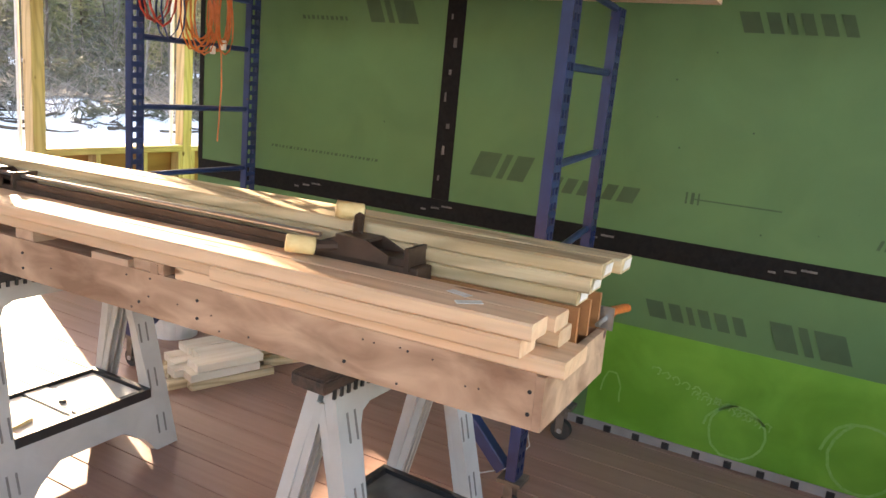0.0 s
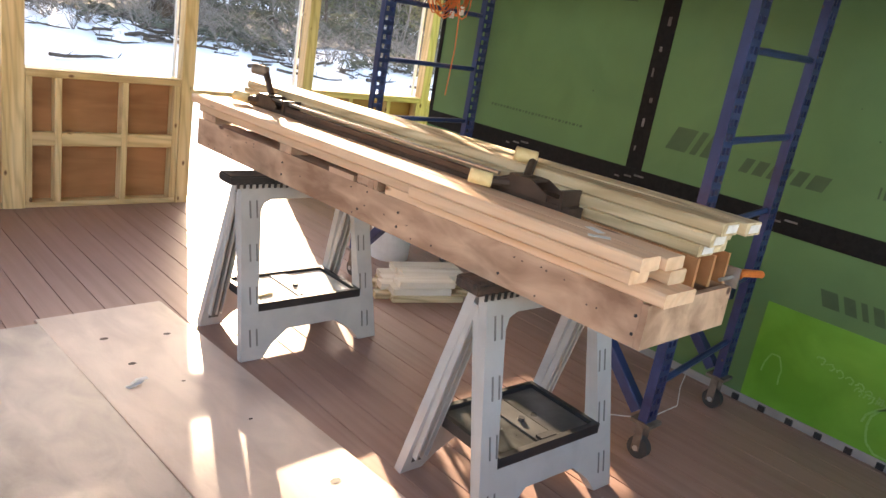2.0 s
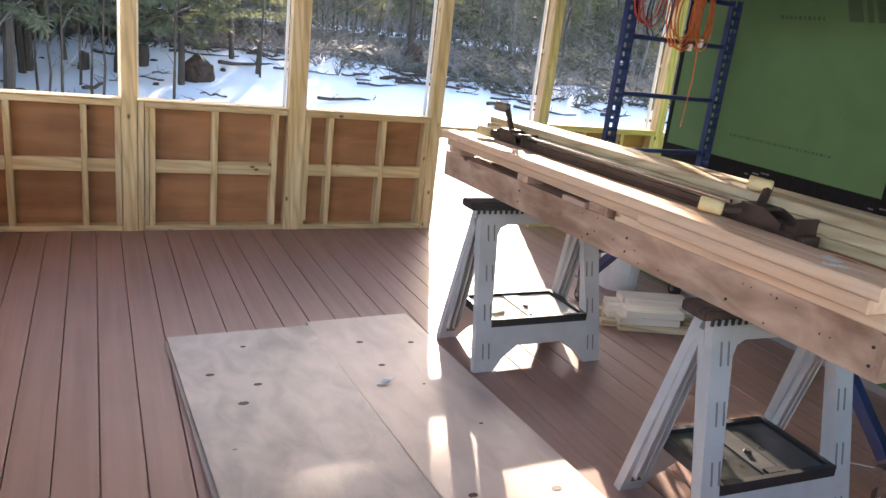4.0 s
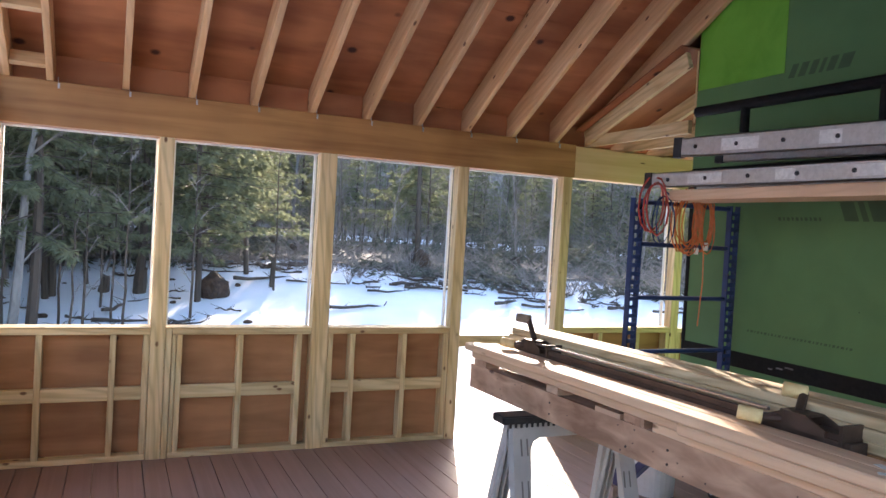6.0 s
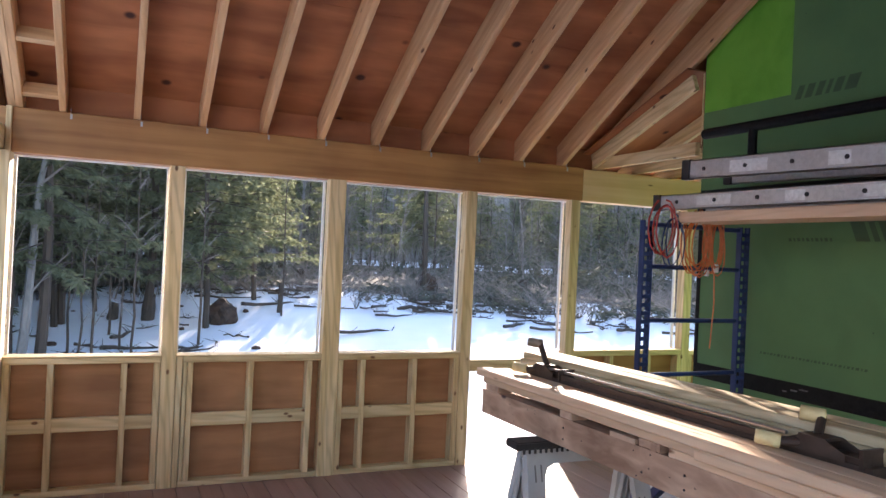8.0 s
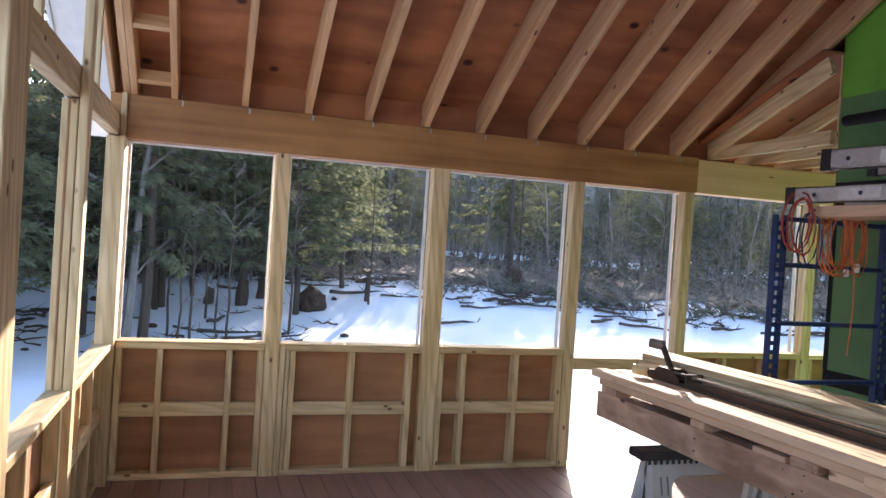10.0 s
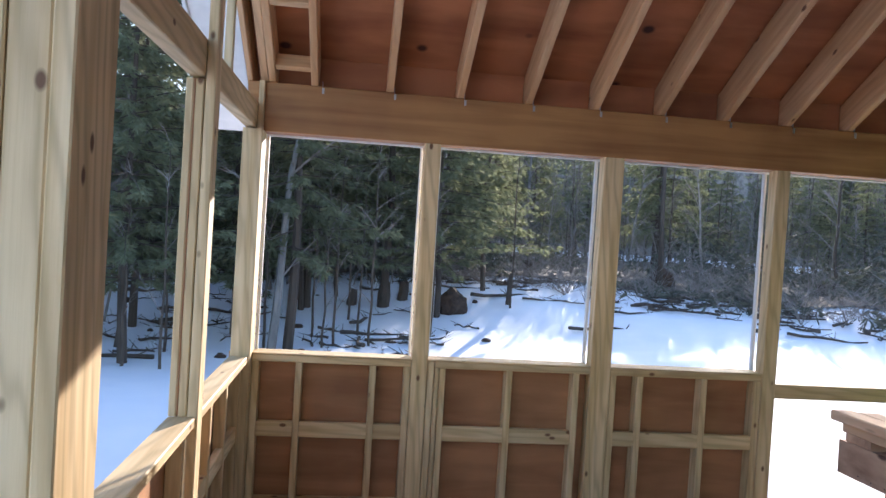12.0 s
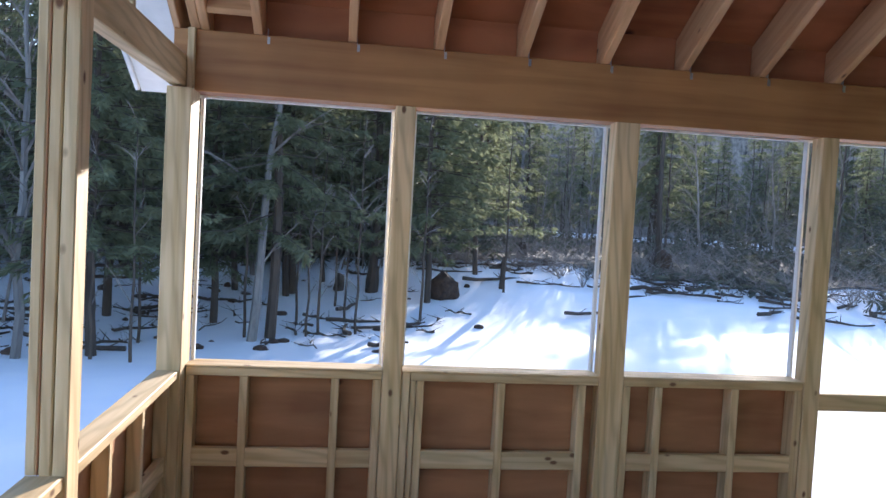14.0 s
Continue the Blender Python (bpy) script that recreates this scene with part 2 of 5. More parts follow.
def add_plate(bm, outer, holes, t, m=None):
    """A plate of thickness t in local xz, from y=0 to y=t, with holes through it."""
    tmp = bmesh.new()
    edges = []
    for loop in (outer, *holes):
        vs = [tmp.verts.new((x, 0, z)) for x, z in loop]
        edges += [tmp.edges.new((vs[i], vs[(i + 1) % len(vs)])) for i in range(len(vs))]
    fill = bmesh.ops.triangle_fill(tmp, use_beauty=True, edges=edges)
    faces = [f for f in fill["geom"] if isinstance(f, bmesh.types.BMFace)]
    ext = bmesh.ops.extrude_face_region(tmp, geom=faces)
    bmesh.ops.translate(tmp, vec=(0, t, 0), verts=[v for v in ext["geom"] if isinstance(v, bmesh.types.BMVert)])
    bmesh.ops.recalc_face_normals(tmp, faces=tmp.faces)
    if m:
        tmp.transform(m)
    index = {}
    for v in tmp.verts:
        index[v] = bm.verts.new(v.co)
    for f in tmp.faces:
        bm.faces.new([index[v] for v in f.verts])
    tmp.free()


def link_mesh(name, bm, mat):
    me = bpy.data.meshes.new(name)
    bm.normal_update()
    bm.to_mesh(me)
    bm.free()
    me.materials.append(mat)
    return me


def part(name, bm, mat, parent, label="", m=None):
    ob = new(name, link_mesh(name, bm, mat) if isinstance(bm, bmesh.types.BMesh) else bm)
    ob.parent = parent
    if m:
        ob.matrix_basis = m
    return tagged(ob, label)


def thing(name, label, category, group="", kind="", m=None):
    ob = new(name)
    if m:
        ob.matrix_basis = m
    return tagged(ob, label, category, group, kind)


def boxes(*rows):
    bm = bmesh.new()
    for r in rows:
        add_box(bm, *r)
    return bm


LUMBER = {}


def lumber(name, p0, p1, w, h, mat, parent, side=(0, 0, 1), label="", c=0.004):
    """A straight timber from p0 to p1; h is its depth along side, w the other way."""
    p0, p1 = Vector(p0), Vector(p1)
    x = p1 - p0
    length = x.length
    x.normalize()
    z = Vector(side)
    z = (z - x * z.dot(x)).normalized()
    y = z.cross(x)
    key = (round(length, 3), w, h, mat.name)
    if key not in LUMBER:
        bm = bmesh.new()
        add_prism(bm, length, w, h, c)
        LUMBER[key] = link_mesh(name, bm, mat)
    m = Matrix((x, y, z)).transposed().to_4x4()
    m.translation = p0
    return part(name, LUMBER[key], mat, parent, label, m)


def stick(name, x0, x1, y0, y1, z0, z1, mat, parent, label=""):
    """A timber given by its limits; its grain runs along its longest side."""
    d = (x1 - x0, y1 - y0, z1 - z0)
    cx, cy, cz = (x0 + x1) / 2, (y0 + y1) / 2, (z0 + z1) / 2
    k = d.index(max(d))
    if k == 0:
        return lumber(name, (x0, cy, cz), (x1, cy, cz), d[1], d[2], mat, parent, (0, 0, 1), label)
    if k == 1:
        return lumber(name, (cx, y0, cz), (cx, y1, cz), d[0], d[2], mat, parent, (0, 0, 1), label)
    return lumber(name, (cx, cy, z0), (cx, cy, z1), d[0], d[1], mat, parent, (0, 1, 0), label)


# ---- plan ----
GROUND = -0.75
SOUTH, RIDGE_Y, PITCH = -5.70, -2.85, 0.583
HOUSE_X, HOUSE_Y = 4.38, -1.14
EAST_END = 7.2
BEAM_Z0, BEAM_Z1 = 2.125, 2.40
SILL_Z = 0.865
RAF_Z = 2.41

# ---- floor of deck boards ----
floor = thing("floor", "reddish brown composite deck boards, dusty and sunlit in patches", "floor", kind="structure")
BOARD = 0.1424
joist = boxes((-0.14, EAST_END, SOUTH - 0.1, 0.16, -0.30, -0.034))
part("deck_frame", joist, TREATED, floor, "dark wooden joists under the boards")

# ---- north wall ----
north = thing("wall_north", "open framed porch wall of pale lumber with plywood knee panels", "wall", kind="structure")
D = 0.089


def knee(parent, x0, x1, studs, skin, mat=PINE):
    """A knee wall bay along x: plates, studs, flat blocking and the plywood skin outside."""
    stick("plate", x0, x1, 0.002, D, 0.0, 0.038, mat, parent)
    stick("plate", x0, x1, 0.002, D, SILL_Z - 0.038, SILL_Z, mat, parent)
    edges = sorted(studs)
    for a, b in edges:
        stick("stud", a, b, 0.0, D - 0.002, 0.038, SILL_Z - 0.038, mat, parent)
    for (a0, a1), (b0, b1) in zip(edges, edges[1:]):
        if b0 - a1 > 0.10:
            stick("blocking", a1, b0, 0.004, 0.042, 0.40, 0.487, mat, parent)
        elif b0 - a1 > 0.03:
            stick("blocking", a1, b0, 0.004, 0.042, 0.41, 0.50, mat, parent)
    sheet = bmesh.new()
    add_box(sheet, skin[0], skin[1], D + 0.001, D + 0.013, 0.002, SILL_Z - 0.002)
    part("plywood_panel", sheet, PLY, parent)


knee(north, 0.045, 0.945, [(0.045, 0.083), (0.287, 0.325), (0.708, 0.746), (0.907, 0.945)], (-0.1, 0.995))
knee(north, 1.085, 2.015, [(1.085, 1.110), (1.114, 1.150), (1.508, 1.548), (1.915, 1.955)], (0.996, 2.07))
knee(north, 2.145, 3.105, [(2.145, 2.183), (2.312, 2.352), (2.718, 2.758), (3.060, 3.105)], (2.071, 3.198))
stick("wall_post", -0.064, 0.042, -0.10, D - 0.001, 0.0, BEAM_Z0 - 0.001, PINE, north)
for a, b in ((0.948, 1.04), (2.018, 2.142), (3.108, 3.198), (4.065, 4.155), (5.29, 5.38)):
    stick("wall_post", a, b, -0.003, D - 0.001, 0.0, BEAM_Z0, PINE, north)
stick("stud", 1.043, 1.081, 0.0, D, 0.0, BEAM_Z0 * 0.41, PINE, north)
stick("sill", 1.042, 2.016, -0.004, D + 0.05, SILL_Z, SILL_Z + 0.012, PINE, north)
stick("sill", 0.044, 0.946, -0.004, D + 0.05, SILL_Z, SILL_Z + 0.012, PINE, north)
stick("sill", 2.144, 3.106, -0.004, D + 0.05, SILL_Z, SILL_Z + 0.012, PINE, north)
stick("rail", 3.200, 4.063, 0.03, 0.068, 0.72, 0.808, PINE, north, "plain board rail across the door opening")
knee(north, 4.157, 5.288, [(4.157, 4.195), (4.52, 4.56), (4.92, 4.96), (5.25, 5.288)], (4.065, 5.33))
knee(north, 5.382, EAST_END, [(5.382, 5.42), (5.8, 5.84), (6.2, 6.24), (6.6, 6.64), (7.1, 7.14)], (5.331, EAST_END))
stick("sill", 4.157, 5.288, -0.004, D + 0.05, SILL_Z, SILL_Z + 0.012, PINE, north)
stick("beam", -0.064, 4.172, 0.0, 0.13, BEAM_Z0, BEAM_Z1, BEAMWOOD, north, "brown built-up header beam")
stick("beam", 4.175, EAST_END, 0.0, 0.13, BEAM_Z0, BEAM_Z1 - 0.012, BEAMLIGHT, north, "pale yellow header beam")
stick("trim_board", 0.0, 4.17, 0.131, 0.15, BEAM_Z0 - 0.012, BEAM_Z0 + 0.16, WHITE, north)

for a, c in ((0.042, 0.948), (1.04, 2.018), (2.142, 3.108), (3.198, 4.065), (4.155, 5.29)):
    for x in (a, c - 0.016):
        stick("casing", x, x + 0.016, D + 0.016, D + 0.05, SILL_Z + 0.013, BEAM_Z0 - 0.013, WHITE, north)

# ---- west wall (gable end) ----
west = thing("wall_west", "open framed gable wall of pale lumber with a sloping sill", "wall", kind="structure")
stick("sill", -0.068, 0.032, -1.318, -0.102, SILL_Z - 0.035, SILL_Z + 0.004, PINE, west)
stick("sill", -0.068, 0.032, -2.60, -1.418, SILL_Z - 0.035, SILL_Z + 0.004, PINE, west)
stick("sill", -0.068, 0.032, SOUTH + 0.1, -2.84, SILL_Z - 0.035, SILL_Z + 0.004, PINE, west)
for y0, y1 in ((-1.318, -0.102), (-2.60, -1.418), (SOUTH + 0.1, -2.84)):
    stick("plate", -0.058, -0.004, y0, y1, 0.0, 0.038, PINE, west)
    bm = bmesh.new()
    add_box(bm, -0.072, -0.060, y0, y1, 0.002, SILL_Z - 0.036)
    part("plywood_panel", bm, PLY, west)
    n = max(1, int((y1 - y0) / 0.4))
    ys = [y0 + 0.02 + (y1 - y0 - 0.04) * i / n for i in range(n + 1)]
    for y in ys:
        stick("stud", -0.058, 0.0, y - 0.019, y + 0.019, 0.038, SILL_Z - 0.036, PINE, west)
    for a, b in zip(ys, ys[1:]):
        stick("blocking", -0.042, -0.004, a + 0.019, b - 0.019, 0.40, 0.487, PINE, west)
stick("wall_post", -0.068, -0.0395, -1.415, -1.325, SILL_Z + 0.004, BEAM_Z0, PINE, west)
stick("wall_post", -0.0335, -0.002, -1.415, -1.325, SILL_Z + 0.004, BEAM_Z0, PINE, west)
stick("spacer", -0.039, -0.034, -1.4165, -1.326, SILL_Z + 0.004, BEAM_Z0, PLY, west, "thin reddish plywood spacer")
stick("stud", 0.002, 0.040, -1.415, -1.325, 0.0, 3.25, PINE, west)
stick("wall_post", -0.14, -0.05, -2.835, -2.61, 0.0, 4.05, PINE, west)
stick("wall_post", -0.048, 0.028, -2.83, -2.615, 0.0, 4.05, PINE, west)
stick("wall_post", 0.030, 0.072, -2.835, -2.61, 0.0, 4.05, PINE, west)
stick("wall_post", -0.09, 0.0, -4.3, -4.21, SILL_Z + 0.004, BEAM_Z0, PINE, west)
stick("header", -0.062, 0.0, -2.605, -0.0, BEAM_Z0 + 0.01, BEAM_Z0 + 0.15, PINE, west)
stick("header", -0.062, 0.0, SOUTH + 0.09, -2.84, BEAM_Z0 + 0.01, BEAM_Z0 + 0.15, PINE, west)
stick("trim_board", 0.002, 0.034, -0.034, -0.002, BEAM_Z0 + 0.004, BEAM_Z1 + 0.0, PINE, west)
for y in (-0.75, -2.05, -3.6, -4.9):
    top = RAF_Z + PITCH * (min(-y, y - SOUTH) - 0.05)
    stick("gable_stud", -0.06, -0.022, y - 0.019, y + 0.019, BEAM_Z0 + 0.15, top + 0.1, PINE, west)

# ---- south wall, behind the camera ----
south = thing("wall_south", "plain framed porch wall with knee panels", "wall", kind="structure")
stick("beam", -0.12, HOUSE_X - 0.004, SOUTH - 0.13, SOUTH, BEAM_Z0, BEAM_Z1, BEAMWOOD, south)
stick("plate", -0.12, HOUSE_X - 0.004, SOUTH - 0.11, SOUTH - 0.02, SILL_Z - 0.04, SILL_Z, PINE, south)
bm = boxes((-0.12, HOUSE_X - 0.004, SOUTH - 0.06, SOUTH - 0.048, -0.03, SILL_Z - 0.04))
part("plywood_panel", bm, PLY, south)
for x in (-0.07, 1.0, 2.07, 3.14, 4.2):
    stick("wall_post", x, x + 0.09, SOUTH - 0.11, SOUTH - 0.02, SILL_Z, BEAM_Z0, PINE, south)

# ---- roof ----
roof = thing("ceiling", "exposed rafters under reddish plywood roof decking", "ceiling", kind="structure")
RISE = math.hypot(1, PITCH)
for side in (0, 1):
    def eave(d, dz):
        y = 0.0 - d if side == 0 else SOUTH + d
        return y, RAF_Z + PITCH * d + dz
    half = RIDGE_Y * -1
    xs = [-0.062, 0.026, 0.068, 0.302] + [0.324 + 0.4064 * i for i in range(1, 10)] + [4.335]
    for x in xs:
        y0, z0 = eave(-0.28 if x < 4.2 else 0.0, 0.092 * RISE)
        y1, z1 = eave(half - 0.02, 0.092 * RISE)
        lumber("rafter", (x, y0, z0), (x, y1, z1), 0.041, 0.184, RAFTER, roof, (0, 0, 1))
    for k in range(7):
        d = 0.06 + 0.40 * k
        y, z = eave(d, 0.092 * RISE)
        lumber("blocking", (0.090, y, z - 0.046), (0.281, y, z - 0.046), 0.038, 0.09, RAFTER, roof, (0, PITCH if side == 0 else -PITCH, 1))
    bm = bmesh.new()
    step = 1.22
    d = -0.42
    while d < half:
        e = min(d + step - 0.004, half)
        for x0, x1 in ((-0.06, 0.728), (0.732, 3.166), (3.170, HOUSE_X - 0.006), (HOUSE_X - 0.004, EAST_END if d < 1.0 else HOUSE_X - 0.003)):
            pts = []
            for dd, dz in ((d, 0.19), (e, 0.19), (e, 0.205), (d, 0.205)):
                pts.append(eave(dd, dz * RISE))
            v = [bm.verts.new((x, y, z)) for x in (x0, x1) for y, z in pts]
            for f in ((0, 1, 2, 3), (7, 6, 5, 4), (0, 4, 5, 1), (1, 5, 6, 2), (2, 6, 7, 3), (3, 7, 4, 0)):
                bm.faces.new([v[i] for i in f])
        d += step
    bmesh.ops.recalc_face_normals(bm, faces=bm.faces)
    part("roof_decking", bm, ROOFPLY, roof)
    ya, za = eave(-0.43, 0.212 * RISE)
    yb, zb = eave(half + 0.01, 0.212 * RISE)
    lumber("underlay", (2.158, ya, za), (2.158, yb, zb), 4.43, 0.008, SHINGLE, roof, (0, 0, 1), c=0.001)
    # white soffit and barge board under the roof's edge beyond the gable
    ya, za = eave(-0.42, 0.004)
    yb, zb = eave(half, 0.004)
    lumber("rake_soffit", (-0.19, ya, za), (-0.19, yb, zb), 0.24, 0.012, WHITE, roof, (0, 0, 1), "white soffit", c=0.001)
    ya, za = eave(-0.44, 0.10)
    yb, zb = eave(half, 0.10)
    lumber("barge_board", (-0.322, ya, za), (-0.322, yb, zb), 0.022, 0.21, WHITE, roof, (0, 0, 1), "white barge board")
    ya, za = eave(-0.43, 0.212 * RISE)
    yb, zb = eave(half + 0.01, 0.212 * RISE)
    lumber("underlay", (-0.20, ya, za), (-0.20, yb, zb), 0.28, 0.008, SHINGLE, roof, (0, 0, 1), c=0.001)
# boards closing the eaves
for y, s in ((0.0, 1), (SOUTH, -1)):
    stick("fascia", -0.06, EAST_END, min(y + s * 0.29, y + s * 0.328), max(y + s * 0.29, y + s * 0.328), 2.25, 2.44, PINE, roof)
xr = [0.068, 0.302] + [0.324 + 0.4064 * i for i in range(1, 10)] + [4.335]
for a, c in zip(xr, xr[1:]):
    bm = boxes((a + 0.022, c - 0.022, 0.09, 0.108, BEAM_Z1 + 0.002, 2.575))
    part("eave_blocking", bm, ROOFPLY, roof)
ridge_z = RAF_Z + PITCH * 2.85
stick("ridge_board", -0.05, HOUSE_X - 0.006, RIDGE_Y - 0.019, RIDGE_Y + 0.019, ridge_z - 0.06, ridge_z + 0.2, RAFTER, roof)
# metal ties at the rafter feet
for i in range(10):
    x = 0.324 + 0.4064 * i + 0.0215
    bm = boxes((0, 0.0015, -0.004, 0.03, -0.035, 0.03), (0, 0.012, -0.006, -0.004, -0.04, -0.008))
    part("rafter_tie", bm, ZINC, roof, m=Matrix.Translation((x, 0.0, RAF_Z - 0.012)))
# lower lean-to roof along the house's north side
lean = thing("lean_to_roof", "low framed roof of joists and rafters beside the house corner", "roof", kind="structure")
for i in range(7):
    x = 4.345 + 0.4064 * i
    y1 = HOUSE_Y + 0.012
    stick("ceiling_joist", x - 0.019, x + 0.019, y1, 0.285, BEAM_Z1 + 0.002, BEAM_Z1 + 0.095, PINE, lean)
    lumber("rafter", (x + (0.045 if i else -0.042), 0.05, BEAM_Z1 + 0.07), (x + (0.045 if i else -0.042), y1, BEAM_Z1 + 0.51), 0.038, 0.12, PINE, lean)
stick("post", HOUSE_X - 0.014, HOUSE_X - 0.003, HOUSE_Y - 0.002, HOUSE_Y + 0.010, BEAM_Z1 + 0.02, 2.98, PINE, lean)
lumber("roof_decking", (5.72, 0.45, BEAM_Z1 - 0.0), (5.72, HOUSE_Y + 0.006, BEAM_Z1 + 0.595), 3.0, 0.014, ROOFPLY, lean, c=0.001)

# ---- house wall ----
house = thing("wall_house", "dark green sheathed house wall with black taped seams", "wall", kind="structure")
bm = boxes((HOUSE_X, HOUSE_X + 0.15, -7.2, HOUSE_Y, -0.6, 4.4))
part("sheathing", bm, GREEN, house)
bm = boxes((HOUSE_X + 0.151, EAST_END + 2, HOUSE_Y - 0.15, HOUSE_Y, -0.6, 4.4))
part("sheathing", bm, GREEN, house)


def on_wall(name, y0, y1, z0, z1, mat, t=0.0015, label=""):
    bm = boxes((HOUSE_X - t, HOUSE_X + 0.001, min(y0, y1), max(y0, y1), z0, z1))
    return part(name, bm, mat, house, label)


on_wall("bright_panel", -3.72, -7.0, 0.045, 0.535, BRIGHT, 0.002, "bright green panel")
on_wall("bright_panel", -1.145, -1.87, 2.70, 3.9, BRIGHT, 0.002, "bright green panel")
on_wall("tape", -1.145, -7.1, 0.855, 0.955, TAPE, 0.003)
on_wall("tape", -2.785, -2.885, 0.9555, 2.06, TAPE, 0.003)
on_wall("tape", -4.885, -4.985, 0.536, 0.8545, TAPE, 0.003)
on_wall("tape", -5.3, -5.4, 0.9555, 2.06, TAPE, 0.003)
on_wall("tape", -1.145, -7.1, 2.0605, 2.155, TAPE, 0.003)
on_wall("tape", -1.141, -1.175, 0.9555, 2.06, TAPE, 0.0035)
on_wall("flashing", -1.6, -7.1, 0.002, 0.044, GREYSTRIP, 0.004)
for i in range(18):
    y = -3.705 - 0.1345 * i
    bm = boxes((-0.012, 0.0, -0.016, 0.016, -0.014, 0.014))
    part("clip", bm, BLACK, house, m=Matrix.Translation((HOUSE_X - 0.004, y, 0.02)))


def print_bars(y, z, h, widths, gap, slant, flip=1):
    """Slanted dark bars standing in for a printed mark on the sheathing."""
    bm = bmesh.new()
    for w in widths:
        s = slant * h
        pts = [(y, z), (y - flip * w, z), (y - flip * w - flip * s, z + h), (y - flip * s, z + h)]
        v = [bm.verts.new((HOUSE_X - 0.0035, a, b)) for a, b in pts]
        bm.faces.new(v)
        y -= flip * (w + gap)
    part("printed_mark", bm, INK, house)


for i in range(5):
    for j in range(3):
        on_wall("tape_mark", -1.9 - 0.83 * i - 0.06 * j, -1.93 - 0.83 * i - 0.075 * j, 0.89 + 0.014 * j, 0.899 + 0.014 * j, TAPEMARK, 0.0045)
for j in range(8):
    on_wall("tape_mark", -2.81 - 0.012 * (j % 3), -2.82 - 0.016 * (j % 3), 1.05 + 0.13 * j, 1.075 + 0.13 * j + 0.02 * (j % 2), TAPEMARK, 0.0045)

# ---- outdoors ----
ground = bmesh.new()


def ground_z(x, y):
    d = math.hypot(x - 2, y + 2)
    far = max(0.0, min(1.0, (d - 9) / 10))
    bumps = noise.noise(Vector((x * 0.12, y * 0.12, 3.1))) * 0.5 + noise.noise(Vector((x * 0.5, y * 0.5, 8))) * 0.10
    westdrop = max(0.0, min(1.0, (9 - x - y * 0.25) / 5)) * max(0.0, min(1.0, (y - 6.0) / 3)) * 0.25
    f = max(0.0, min(1.0, (d - 14.5) / 8.0))
    bank = f * f * (3 - 2 * f) * 0.9
    return GROUND + far * (bumps * 0.6 + 0.15) - westdrop + bank


xs = sorted(set([-900, -400, -200, -120, -80] + [-60 + 1.5 * i for i in range(81)] + [80, 120, 200, 400, 900]))
grid = [[ground.verts.new((x, y, ground_z(x, y) if max(abs(x), abs(y)) < 70 else GROUND + 0.95)) for y in xs] for x in xs]
for i in range(len(xs) - 1):
    for j in range(len(xs) - 1):
        ground.faces.new((grid[i][j], grid[i + 1][j], grid[i + 1][j + 1], grid[i][j + 1]))
gob = new("ground", link_mesh("ground", ground, SNOW))
for p in gob.data.polygons:
    p.use_smooth = True
tagged(gob, "snow covered clearing with brush along the wood's edge", "ground", kind="structure")


# added dark sheet over the snow, painting the shade under the far trees
dark_sheet = bmesh.new()
inner = []
for i in range(121):
    a = radians(-95 + 190 * i / 120)
    r0 = 22.3 + 1.6 * noise.noise(Vector((i * 0.21, 2.0, 0))) + 0.9 * noise.noise(Vector((i * 0.7, 5.0, 0)))
    row = []
    for k in range(12):
        d = r0 + (67 - r0) * (k / 11) ** 1.5
        x, y = 1 + d * math.sin(a), -3 + d * math.cos(a)
        row.append(dark_sheet.verts.new((x, y, ground_z(x, y) + 0.05)))
    if i:
        for k in range(11):
            dark_sheet.faces.new((inner[k], inner[k + 1], row[k + 1], row[k]))
    inner = row
bmesh.ops.recalc_face_normals(dark_sheet, faces=dark_sheet.faces)
tagged(new("forest_floor", link_mesh("forest_floor", dark_sheet, DARKGROUND)), "dark brown sheet added for the shaded ground under the trees", "ground", kind="structure")


def sprig(bm, p, d, size, r):
    """A flat spray of needles: three narrow leaf-like quads."""
    d = d.normalized()
    for k in range(5):
        side = Vector((r.uniform(-1, 1), r.uniform(-1, 1), r.uniform(-0.6, 0.6)))
        side = (side - d * side.dot(d)).normalized()
        tip = p + (d * 0.9 + side * r.uniform(0.2, 0.75) + Vector((0, 0, -0.3))) * size
        w = side.cross(d) * size * 0.085
        v = [bm.verts.new(q) for q in (p - w * 0.3, p + (tip - p) * 0.5 + w, tip, p + (tip - p) * 0.5 - w)]
        bm.faces.new(v)


